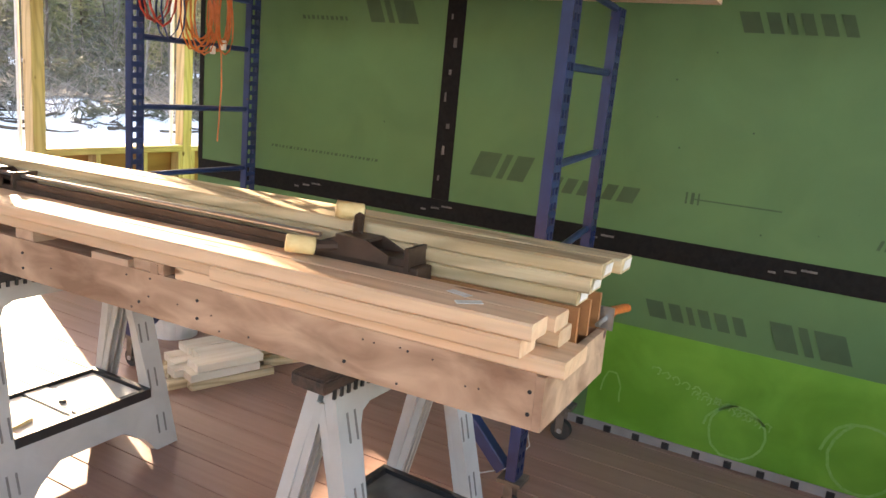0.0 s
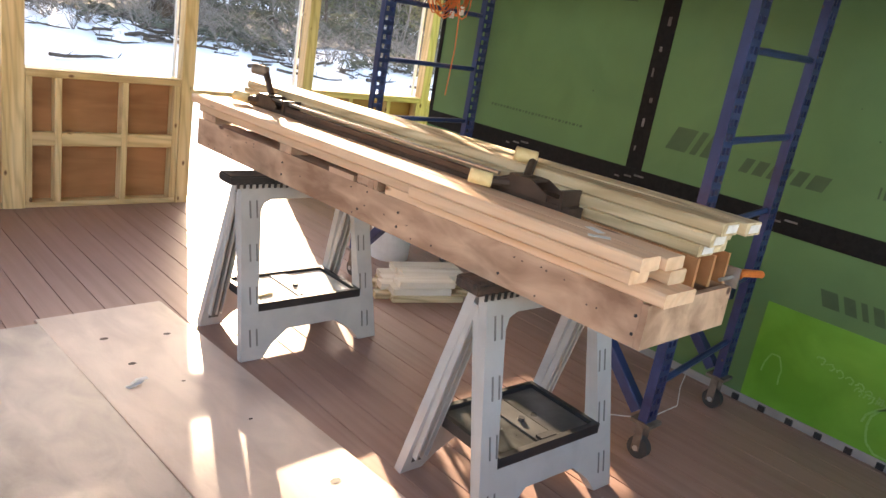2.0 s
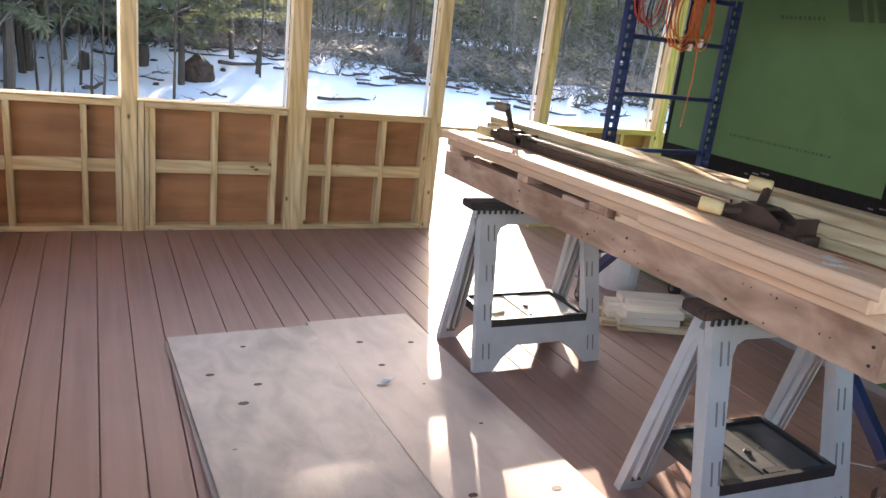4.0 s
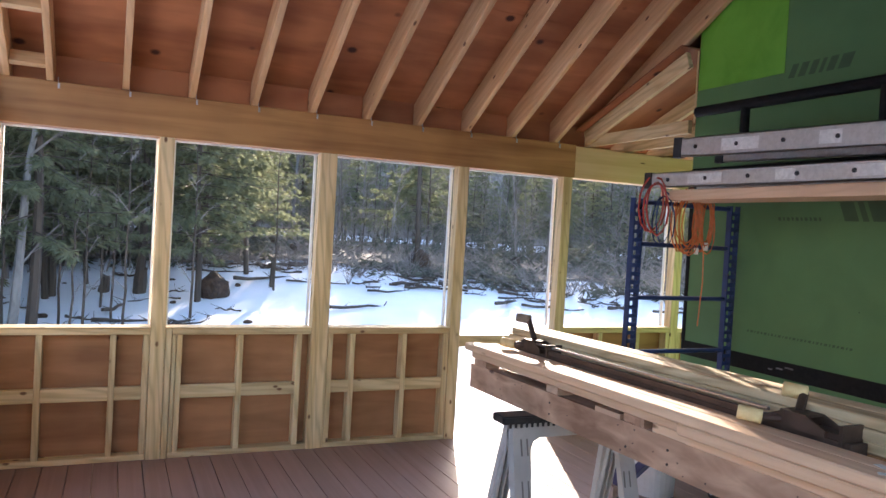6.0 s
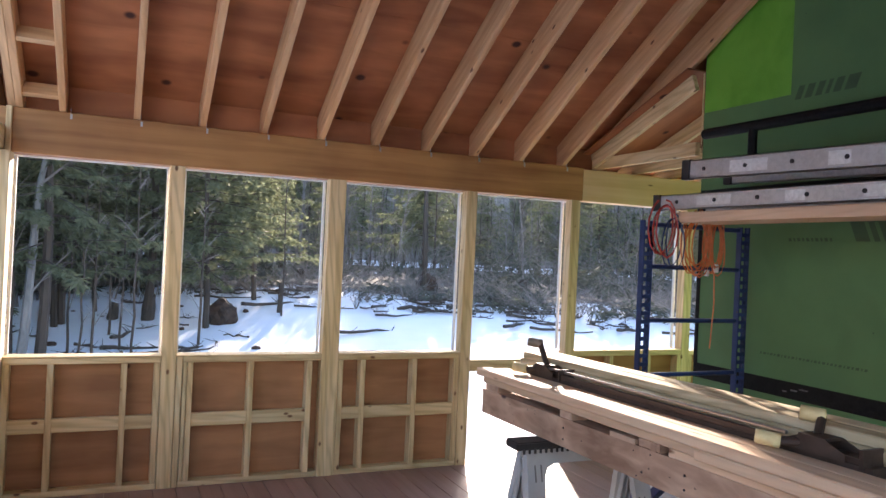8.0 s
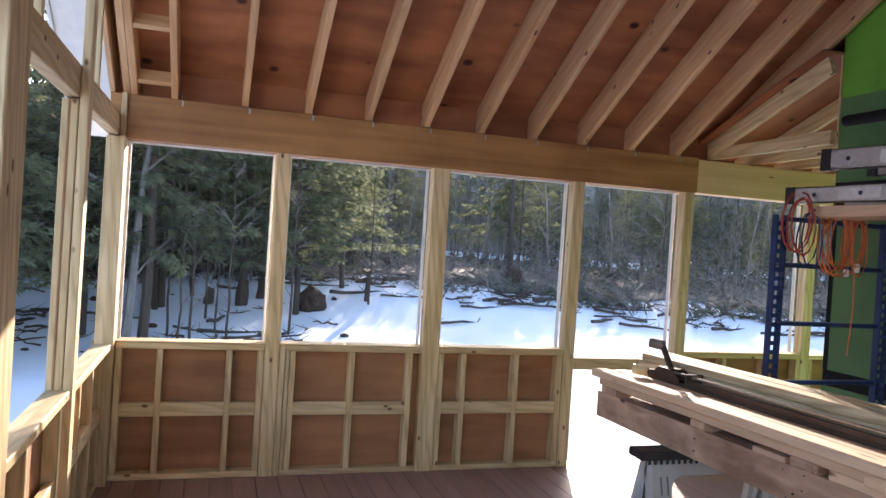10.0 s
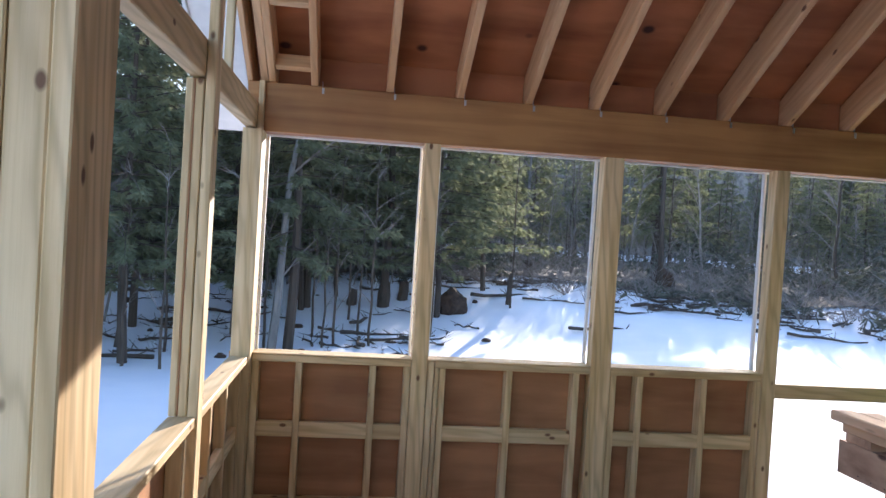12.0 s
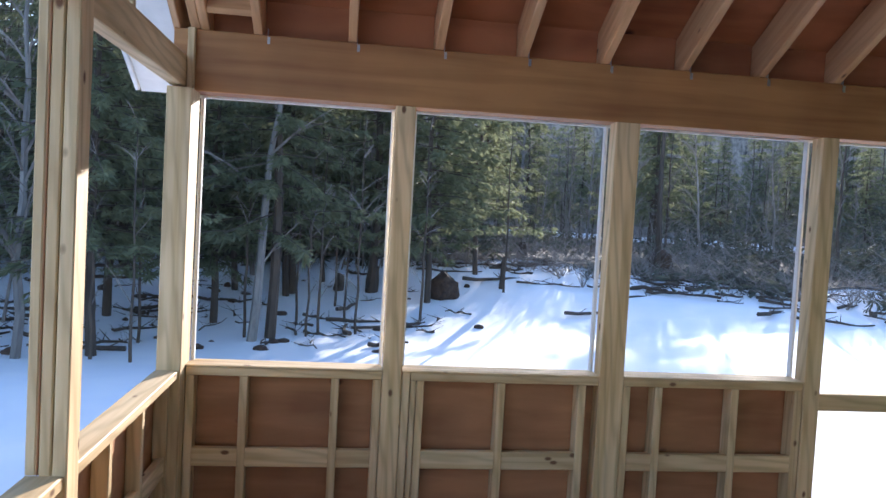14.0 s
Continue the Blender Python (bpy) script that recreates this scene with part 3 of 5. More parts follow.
def evergreen_meshes(height, spread, bare, seed, size=0.2, whorls=30):
    r = random.Random(seed)
    trunk, crown = bmesh.new(), bmesh.new()
    pts = [(0.06 * math.sin(i * 1.3 + seed), 0.06 * math.cos(i + seed), height * i / 8 - 0.25) for i in range(9)]
    add_tube(trunk, pts, 0.008 * height + 0.025, 7, 0.12)
    for i in range(whorls):
        f = (i + r.random()) / whorls
        z = bare + (height - bare) * f
        reach = spread * (1 - f) ** 0.8 * r.uniform(0.65, 1.15) + 0.15
        a0 = r.uniform(0, 6.28)
        for k in range(5):
            a = a0 + k * 1.2566 + r.uniform(-0.4, 0.4)
            d = Vector((math.cos(a), math.sin(a), r.uniform(-0.28, 0.12)))
            L = reach * r.uniform(0.6, 1.1)
            base = Vector((0, 0, z))
            add_tube(trunk, [base, base + d * L * 0.55 + Vector((0, 0, 0.03)), base + d * L], 0.018, 3, 0.3, caps=False)
            n = max(3, int(L / 0.085))
            for q in range(n):
                s = (q + 1) / n
                if s < 0.15:
                    continue
                p = base + d * L * s + Vector((r.uniform(-0.08, 0.08), r.uniform(-0.08, 0.08), r.uniform(-0.1, 0.04)))
                sprig(crown, p, d + Vector((r.uniform(-0.8, 0.8), r.uniform(-0.8, 0.8), r.uniform(-0.3, 0.2))), size * r.uniform(0.7, 1.2), r)
                sprig(crown, p, Vector((-d.y, d.x, -0.1)) * r.choice((-1, 1)) + d * 0.5, size * r.uniform(0.6, 1.1), r)
    return link_mesh("trunk", trunk, BARK), link_mesh("crown", crown, NEEDLE)


def bare_mesh(height, seed, thick=0.06, mat=TWIG, limbs=16, lean=0.0):
    r = random.Random(seed)
    trunk, crown = bmesh.new(), bmesh.new()
    path = [Vector((lean * height * (i / 8) + r.uniform(-0.7, 0.7) * thick, r.uniform(-0.7, 0.7) * thick, height * i / 8 - 0.25)) for i in range(9)]
    add_tube(trunk, path, thick, 6, 0.2)
    for i in range(limbs):
        f = r.uniform(0.22, 0.97)
        base = path[0].lerp(path[-1], f)
        a = r.uniform(0, 6.28)
        L = height * (1 - f * 0.75) * r.uniform(0.12, 0.32)
        d = Vector((math.cos(a), math.sin(a), r.uniform(0.5, 1.4))).normalized()
        end = base + d * L
        add_tube(crown, [base, base.lerp(end, 0.5) + Vector((0, 0, 0.05 * L)), end], thick * 0.3, 3, 0.3, caps=False)
        for k in range(7):
            b = base.lerp(end, r.uniform(0.25, 1))
            dd = (d + Vector((r.uniform(-0.9, 0.9), r.uniform(-0.9, 0.9), r.uniform(-0.3, 0.5)))).normalized()
            e = b + dd * L * r.uniform(0.25, 0.55)
            add_tube(crown, [b, e], thick * 0.09, 3, 0.4, caps=False)
    return link_mesh("trunk", trunk, mat), link_mesh("limbs", crown, TWIG)


def tree(name, meshes, x, y, turn, scale, label, group, second="crown"):
    second = "branchwork" if second == "limbs" else second
    m = Matrix.Translation((x, y, ground_z(x, y))) @ Matrix.Rotation(turn, 4, "Z") @ Matrix.Diagonal((scale, scale, scale, 1))
    ob = thing(name, label, "tree", group, m=m)
    part("trunk", meshes[0], BARK, ob)
    tagged(part(second, meshes[1], NEEDLE, ob), kind="stuff")
    return ob


EV = [evergreen_meshes(9.0, 2.1, 1.5, 3), evergreen_meshes(11.0, 2.4, 2.0, 8), evergreen_meshes(7.0, 1.9, 1.3, 21, whorls=22)]
rt = random.Random(11)


def in_sun(x, y):
    """True in the strip through which the low sun reaches the porch."""
    across = (x - 2.2) * math.cos(SUN_AZ) - (y + 1.5) * math.sin(SUN_AZ)
    return -7.5 < across < 10.5


def room(x, y, height, scale):
    """The scale of a tree, kept low in the sunny strip so that the light passes over it."""
    if not in_sun(x, y):
        return scale
    top = max(0.5, 0.26 * (math.hypot(x - 2, y + 2) - 17.5) - 0.4)
    return min(scale, top / height)


spots = []
for row, (dist, n) in enumerate(((13.5, 9), (16, 13), (19.5, 16), (24, 20), (29, 22))):
    for i in range(n):
        az = radians(-88 + 98 * (i + rt.uniform(0.1, 0.9)) / n)
        d = dist * rt.uniform(0.93, 1.08)
        spots.append((1 + d * math.sin(az), -3 + d * math.cos(az), rt.random(), rt.uniform(0.8, 1.15)))
for x, y, q, s in spots:
    west_side = x < -0.45 * (y + 3)
    if not in_sun(x, y) and not (west_side and q < 0.97):
        tree("evergreen_tree", EV[int(q * 3)], x, y, q * 40, s * (0.58 if west_side else 1.0), "dark green pine with feathery needles standing in snow", "evergreens at the wood's edge")
for i in range(16):
    az = radians(34 + 40 * (i + rt.uniform(0.2, 0.8)) / 16)
    d = rt.uniform(31, 42)
    tree("evergreen_tree", EV[i % 3], 1 + d * math.sin(az), -3 + d * math.cos(az), i, rt.uniform(0.5, 0.6), "dark green pine deep in the wood", "evergreens at the wood's edge")
for i in range(110):
    az = radians(-5 + 66 * (i + rt.uniform(0, 1)) / 110)
    d = rt.uniform(44, 100)
    x, y = 1 + d * math.sin(az), -3 + d * math.cos(az)
    k = i % 3
    size = room(x, y, (9, 11, 7)[k], rt.uniform(0.9, 1.35))
    if size < 0.75:
        continue
    tree("evergreen_tree", EV[k], x, y, i, size, "dark green pine deep in the wood", "evergreens at the wood's edge")
for x, y, k, s in ((2.7, 14.6, 0, 0.95), (4.3, 17.0, 2, 1.0), (3.4, 19.5, 1, 0.95), (6.0, 25.5, 1, 0.9), (-0.6, 15.5, 1, 1.0)):
    tree("evergreen_tree", EV[k], x, y, x * 3, s, "sunlit feathery pine at the edge of the clearing", "evergreens at the wood's edge")
BARE = [bare_mesh(7.5, 2, 0.075, BARK, 26), bare_mesh(8.5, 5, 0.09, BARK, 30, 0.07), bare_mesh(6.5, 9, 0.05, TWIG, 30, -0.12), bare_mesh(9.0, 14, 0.11, PALEBARK, 30, 0.04)]
for i in range(90):
    az = radians(0 + 60 * (i + rt.uniform(0, 1)) / 90)
    d = rt.uniform(36, 92)
    x, y = 1 + d * math.sin(az), -3 + d * math.cos(az)
    tree("bare_tree", BARE[i % 4], x, y, i * 1.9, room(x, y, (7.5, 8.5, 6.5, 9)[i % 4], rt.uniform(0.9, 1.3)), "leafless grey tree deep in the wood", "bare trees", "limbs")
for i in range(260):
    az = radians(-88 + 153 * (i + rt.uniform(0, 1)) / 260)
    d = rt.uniform(22, 44) if i % 5 else rt.uniform(19.5, 22)
    if az < -0.3:
        d = rt.uniform(13, 30)
    x, y = 1 + d * math.sin(az), -3 + d * math.cos(az)
    if in_sun(x, y) and d < 27:
        continue
    tree("bare_tree", BARE[i % 4], x, y, i * 2.4, room(x, y, (7.5, 8.5, 6.5, 9)[i % 4], rt.uniform(0.65, 0.95)), "leafless grey sapling at the edge of the wood", "bare trees", "limbs")

# ---- undergrowth ----
th = bmesh.new()
ru = random.Random(23)
for i in range(1500):
    az = radians(-75 + 150 * ru.random())
    d = 21.0 + 20 * ru.random() ** 1.8
    x, y = 1 + d * math.sin(az), -3 + d * math.cos(az)
    z = ground_z(x, y)
    h = ru.uniform(2.5, 6.5) if az < 0.05 or i % 3 == 0 else ru.uniform(0.5, 1.0 + (d - 20) * 0.2)
    if in_sun(x, y):
        h = min(h, 0.5 + max(0.0, d - 22) * 0.24)
    k = ru.uniform(-0.7, 0.7)
    p = Vector((x, y, z - 0.2))
    add_tube(th, [p, p + Vector((k, k * 0.4, h * 0.5)), p + Vector((k * 1.5, -k, h))], ru.uniform(0.010, 0.03), 3, 0.3, caps=False)
    for q in range(9):
        b = p + Vector((k, 0, h * ru.uniform(0.15, 0.95)))
        a = ru.uniform(0, 6.28)
        e = b + Vector((math.cos(a), math.sin(a), ru.uniform(0.1, 0.9))) * ru.uniform(0.4, 1.3)
        add_tube(th, [b, e], 0.006, 3, 0.4, caps=False)
tagged(new("undergrowth", link_mesh("undergrowth", th, TWIG)), "tangle of thin leafless stems at the wood's edge", "undergrowth", kind="stuff")
th = bmesh.new()
for i in range(1100):
    az = radians(-75 + 150 * ru.random())
    d = 21.3 + 20 * ru.random() ** 1.5
    x, y = 1 + d * math.sin(az), -3 + d * math.cos(az)
    z = ground_z(x, y)
    if az > -0.05 and i % 3:
        continue
    top = ru.uniform(2.0, 5.5) if az < -0.05 else ru.uniform(0.4 + (d - 21.3) * 0.08, 0.9 + (d - 21.3) * 0.18)
    if in_sun(x, y):
        top = min(top, 0.3 + max(0.0, d - 22.5) * 0.2)
    for q in range(int(15 * top) + 14):
        f = ru.random()
        p = Vector((x + ru.gauss(0, 0.75) * (1 - f * 0.5), y + ru.gauss(0, 0.75) * (1 - f * 0.5), z + top * f))
        sprig(th, p, Vector((ru.uniform(-1, 1), ru.uniform(-1, 1), ru.uniform(-0.4, 0.3))), ru.uniform(0.2, 0.45), ru)
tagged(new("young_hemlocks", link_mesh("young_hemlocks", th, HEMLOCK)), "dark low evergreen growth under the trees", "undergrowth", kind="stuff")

# added pine: its crown, out of view, keeps sun off the grey plywood
SUNBLOCK = evergreen_meshes(9.6, 1.0, 5.7, 77, 0.3, 18)
tree("evergreen_tree", SUNBLOCK, 10.3, 18.4, 0.3, 1.0, "added pine with a bare trunk and an unseen high crown that blocks the sun", "")
# two more pines added only to shade the deck through the third bay
tree("evergreen_tree", EV[1], 13.55, 26.3, 0.9, 1.0, "tall dense pine added behind the clearing to block the low sun", "evergreens at the wood's edge")
tree("evergreen_tree", EV[1], 14.9, 29.9, 2.6, 1.05, "tall dense pine added behind the clearing to block the low sun", "evergreens at the wood's edge")
# slender trees, stumps and logs in the clearing
PALE = bare_mesh(7.5, 31, 0.10, PALEBARK, 10, 0.06)
tree("bare_tree", PALE, -0.98, 10.9, 0.4, 1.0, "pale grey slender trunk leaning slightly in the snow", "", "limbs")
THIN = [bare_mesh(4.6, 40 + i, 0.034, BARK, 9) for i in range(3)]
for i, (x, y) in enumerate(((0.0, 11.4), (0.22, 11.7), (0.5, 14.3), (0.98, 11.7), (0.75, 13.2), (-0.3, 12.5), (-1.2, 11.2), (2.45, 13.0), (-2.6, 8.6), (-3.3, 8.9), (-3.0, 10.5), (4.85, 15.4))):
    tree("bare_tree", THIN[i % 3], x, y, i * 1.7, 0.9 + 0.05 * (i % 4), "thin dark trunk standing in the snow", "thin dark trunks", "limbs")

for i in range(9):
    az = radians(9 + 38 * (i + ru.uniform(0.1, 0.9)) / 9)
    d = ru.uniform(25, 34)
    tree("bare_tree", BARE[2] if i % 3 else BARE[0], 1 + d * math.sin(az), -3 + d * math.cos(az), i * 1.3, ru.uniform(0.75, 1.05), "slim leafless tree at the snow's edge", "slim trees at the snow's edge", "limbs")


def lump(name, x, y, rx, rz, mat, label, category, seed, lift=0.0):
    bm = bmesh.new()
    bmesh.ops.create_icosphere(bm, subdivisions=2 if name == "clod" else 3, radius=1)
    for v in bm.verts:
        n = noise.noise(v.co * 1.7 + Vector((seed, 0, 0))) * 0.2 + noise.noise(v.co * 5 + Vector((0, seed, 0))) * 0.16
        v.co *= 1 + n
        v.co.x *= rx
        v.co.y *= rx * 0.8
        v.co.z *= rz
    ob = new(name, link_mesh(name, bm, mat))
    ob.matrix_basis = Matrix.Translation((x, y, ground_z(x, y) + rz * 0.55 + lift))
    return tagged(ob, label, category, "clods on the snow" if name == "clod" else "")


lump("root_ball", 3.2, 15.0, 0.40, 0.40, ROOT, "dark earthy root ball of a fallen tree in snow", "root ball", 1)
lump("root_ball", 10.6, 18.8, 0.4, 0.4, ROOT, "small dark root clump in the snow", "root ball", 4)


def stump(x, y, h, r, seed):
    bm = bmesh.new()
    q = random.Random(seed)
    add_tube(bm, [(0, 0, -0.2), (0, 0, 0.05), (0.02, 0, h * 0.5), (0.03, 0.01, h)], r, 9, 0.72)
    for v in bm.verts:
        v.co.x += q.uniform(-0.02, 0.02)
        v.co.y += q.uniform(-0.02, 0.02)
        if v.co.z > h * 0.9:
            v.co.z += q.uniform(-0.05, 0.06)
    ob = new("tree_stump", link_mesh("tree_stump", bm, BARK))
    ob.matrix_basis = Matrix.Translation((x, y, ground_z(x, y)))
    tagged(ob, "broken dark tree stump standing in snow", "tree stump", "stumps in the clearing")


for i, (x, y, h, r) in enumerate(((1.4, 15.6, 0.62, 0.2), (1.95, 16.2, 0.5, 0.18), (0.55, 15.8, 0.4, 0.16), (4.85, 15.7, 0.8, 0.09), (6.5, 20.5, 0.5, 0.2), (14.8, 19.3, 0.6, 0.22), (17, 20, 0.5, 0.2))):
    stump(x, y, h, r, i)


def fallen(x, y, length, r, turn, seed, mat=BARK):
    q = random.Random(seed)
    bm = bmesh.new()
    pts = [(length * (k / 5 - 0.5), q.uniform(-0.06, 0.06), r * 0.6 + q.uniform(-0.02, 0.05)) for k in range(6)]
    add_tube(bm, pts, r, 6, 0.45)
    for k in range(5):
        s = Vector(pts[q.randrange(1, 5)])
        add_tube(bm, [s, s + Vector((q.uniform(-0.3, 0.3), q.uniform(-0.35, 0.35), q.uniform(0.02, 0.2)))], r * 0.3, 4, 0.3)
    ob = new("fallen_log", link_mesh("fallen_log", bm, mat))
    ob.matrix_basis = Matrix.Translation((x, y, ground_z(x, y))) @ Matrix.Rotation(turn, 4, "Z")
    tagged(ob, "dark fallen branch lying on the snow", "fallen log", "fallen branches")


fallen(6.9, 13.6, 2.2, 0.05, 0.35, 1)
for i in range(75):
    az = radians(-70 + 82 * ru.random())
    d = ru.uniform(12.8, 19.5)
    fallen(1 + d * math.sin(az), -3 + d * math.cos(az), ru.uniform(0.25, 0.9), ru.uniform(0.012, 0.035), ru.uniform(0, 3.1), 200 + i)
for i in range(60):
    az = radians(4 + 46 * ru.random())
    d = ru.uniform(19.0, 22.8)
    fallen(1 + d * math.sin(az), -3 + d * math.cos(az), ru.uniform(0.5, 2.2), ru.uniform(0.02, 0.06), ru.uniform(-0.7, 0.7), 300 + i)
for i in range(40):
    az = radians(-75 + 76 * ru.random())
    d = ru.uniform(14.0, 20.5)
    fallen(1 + d * math.sin(az), -3 + d * math.cos(az), ru.uniform(0.5, 1.8), ru.uniform(0.03, 0.07), ru.uniform(-0.8, 0.8), 400 + i)
for i in range(40):
    az = radians(-60 + 70 * ru.random())
    d = ru.uniform(13.0, 20)
    lump("clod", 1 + d * math.sin(az), -3 + d * math.cos(az), ru.uniform(0.06, 0.17), ru.uniform(0.04, 0.1), ROOT, "dark clod of earth and bark on the snow", "clod", 20 + i, -0.03)
for i in range(80):
    az = radians(-60 + 103 * ru.random())
    d = ru.uniform(13.5, 23)
    if az > radians(8):
        d = ru.uniform(19.5, 24)
    fallen(1 + d * math.sin(az), -3 + d * math.cos(az), ru.uniform(0.5, 2.4), ru.uniform(0.015, 0.055), ru.uniform(0, 3.1), 50 + i)
for i in range(26):
    az = radians(5 + 48 * ru.random())
    d = ru.uniform(20, 22.5)
    x, y = 1 + d * math.sin(az), -3 + d * math.cos(az)
    bm = bmesh.new()
    for k in range(16):
        a, e = ru.uniform(0, 6.28), ru.uniform(0.3, 0.9)
        add_tube(bm, [(0, 0, -0.05), (math.cos(a) * e * 0.3, math.sin(a) * e * 0.3, e * 0.6), (math.cos(a) * e * 0.7, math.sin(a) * e * 0.7, e * ru.uniform(0.7, 1.2))], 0.008, 3, 0.3, caps=False)
    ob = new("bare_shrub", link_mesh("bare_shrub", bm, TWIG))
    ob.matrix_basis = Matrix.Translation((x, y, ground_z(x, y)))
    tagged(ob, "leafless twiggy shrub poking out of the snow", "shrub", "bare shrubs")

# ---- loose plywood sheets on the deck ----


KNOT = material("knot_wood", (0.08, 0.045, 0.03), (0.02, 0.012, 0.01), 0.6, (40, 40, 40), spread=0.6)


def ply_sheet(x, y, w, length, z, turn, label, holes, mat=SHEET):
    m = Matrix.Translation((x, y, z)) @ Matrix.Rotation(turn, 4, "Z")
    ob = thing("plywood_sheet", label, "plywood sheet", "plywood sheets on the deck", m=m)
    bm = bmesh.new()
    add_box(bm, 0, w, -length, 0, 0, 0.017)
    bmesh.ops.bevel(bm, geom=bm.edges[:], offset=0.0025, segments=1, affect="EDGES")
    part("panel", bm, mat, ob)
    for hx, hy, r in holes:
        bm = bmesh.new()
        bmesh.ops.create_circle(bm, cap_ends=True, segments=10, radius=r * 0.95)
        for v in bm.verts:
            v.co.y *= 0.65
            v.co.z = 0.0182
        part("knot", bm, KNOT, ob, m=Matrix.Translation((hx, hy, 0)))
    return ob


ply_sheet(1.752, -1.722, 0.565, 2.4, 0.0005, radians(2.9), "narrow worn plywood sheet lying flat on the deck", [(0.18, -0.30, 0.02), (0.43, -0.36, 0.018), (0.19, -0.56, 0.018), (0.42, -1.62, 0.022), (0.11, -1.56, 0.02), (0.30, -0.78, 0.009), (0.38, -1.15, 0.01)])
ply_sheet(1.062, -1.838, 0.685, 2.35, 0.0005, radians(2.3), "lower dusty plywood sheet under another", [], DUSTY)
ply_sheet(1.07, -1.835, 0.68, 2.35, 0.0178, radians(2.6), "wide dusty grey plywood sheet with knots on the deck", [(0.31, -0.18, 0.015), (0.12, -0.42, 0.02), (0.29, -0.55, 0.02), (0.20, -0.69, 0.024)], DUSTY)
bm = bmesh.new()
for k in range(3):
    v = [bm.verts.new((0.03 * math.cos(a + k) + 0.02 * k, 0.014 * math.sin(a + k) + 0.008 * k, 0.004 + 0.006 * k + 0.004 * math.sin(3 * a))) for a in (0, 1, 2, 3, 4, 5)]
    bm.faces.new(v)
ob = new("paper_scrap", link_mesh("paper_scrap", bm, LABEL))
ob.matrix_basis = Matrix.Translation((1.905, -2.45, 0.018))
tagged(ob, "small crumpled white scrap on the plywood", "scrap")

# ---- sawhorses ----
# dark tone holds grime plus the painted shade of the hollow frame backs
HOLLOW = material("grimy_shaded_plastic", (0.16, 0.15, 0.14), (0.04, 0.038, 0.036), 0.7, (30, 30, 9), spread=0.1, bump=0.3)


def sawhorse(m, label, cap_mat, tray_mat):
    """A folding plastic sawhorse: two leaning frame panels, a slotted top and a tray between."""
    ob = thing("sawhorse", label, "sawhorse", "folding sawhorses", m=m)
    W, H, T = 0.362, 0.762, 0.036
    outer = [(-W, 0), (-W + 0.10, 0.0), (-W + 0.15, 0.06), (-0.13, 0.115), (0.13, 0.115), (W - 0.15, 0.06), (W - 0.10, 0.0), (W, 0), (W - 0.03, H), (-W + 0.03, H)]
    a = W - 0.100
    hole = [(-a - 0.01, 0.235), (a + 0.01, 0.235), (a - 0.018, H - 0.12), (a - 0.035, H - 0.085), (a - 0.07, H - 0.07), (-a + 0.07, H - 0.07), (-a + 0.035, H - 0.085), (-a + 0.018, H - 0.12)]
    for s in (1, -1):
        lean = Matrix.Translation((0, -s * 0.205, 0)) @ Matrix.Rotation(-s * 0.245, 4, "X")
        bm = bmesh.new()
        add_plate(bm, outer, [hole], T, Matrix.Translation((0, -T / 2, 0)))
        panel = part("frame_panel", bm, GREY, ob, m=lean)
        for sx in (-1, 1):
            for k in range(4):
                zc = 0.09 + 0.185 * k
                # no cut slots: raised grey strips carry the slots' shade in their colour
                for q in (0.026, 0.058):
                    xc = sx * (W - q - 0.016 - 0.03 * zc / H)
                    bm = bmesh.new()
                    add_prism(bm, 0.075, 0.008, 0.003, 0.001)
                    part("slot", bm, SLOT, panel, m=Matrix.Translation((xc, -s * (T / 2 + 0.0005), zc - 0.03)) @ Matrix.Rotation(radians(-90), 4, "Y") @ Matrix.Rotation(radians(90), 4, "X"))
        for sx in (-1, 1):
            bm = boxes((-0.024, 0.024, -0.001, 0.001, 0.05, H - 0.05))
            part("hollow_back", bm, HOLLOW, panel, "dark plate for grime and shade in the hollow back", m=Matrix.Translation((sx * (W - 0.058), s * (T / 2 + 0.002), 0)))
        for xc in (W - 0.030, W - 0.058, W - 0.086):
            for sx in (-1, 1):
                bm = boxes((-0.004, 0.004, min(0, 0.024 * s), max(0, 0.024 * s), 0.08, H - 0.04))
                part("rib", bm, GREY, panel, m=Matrix.Translation((sx * xc, s * (T / 2 + 0.0005), 0)))
    bm = bmesh.new()
    add_box(bm, -W - 0.03, W + 0.03, -0.055, 0.055, 0.742, 0.779)
    bmesh.ops.bevel(bm, geom=bm.edges[:], offset=0.006, segments=2, affect="EDGES")
    cap = part("top_cap", bm, cap_mat, ob, "black grooved top")
    for k in range(25):
        bm = boxes((-0.005, 0.005, -0.006, 0.0, -0.016, 0.006))
        part("tooth", bm, BLACK, cap, m=Matrix.Translation((-W + 0.006 + 0.0292 * k, -0.055, 0.744)))
    bm = bmesh.new()
    zt = 0.219
    add_box(bm, -W + 0.11, W - 0.11, -0.155, 0.155, zt, zt + 0.01)
    for x0, x1, y0, y1 in ((-W + 0.09, W - 0.09, -0.172, -0.152), (-W + 0.09, W - 0.09, 0.152, 0.172), (-W + 0.09, -W + 0.112, -0.152, 0.152), (W - 0.112, W - 0.09, -0.152, 0.152)):
        add_box(bm, x0, x1, y0, y1, zt - 0.012, zt + 0.026)
    tray = part("tray", bm, BLACK, ob, "black tool tray")
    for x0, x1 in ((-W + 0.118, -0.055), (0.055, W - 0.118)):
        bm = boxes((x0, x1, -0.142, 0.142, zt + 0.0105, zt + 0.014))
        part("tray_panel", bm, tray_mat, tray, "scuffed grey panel")
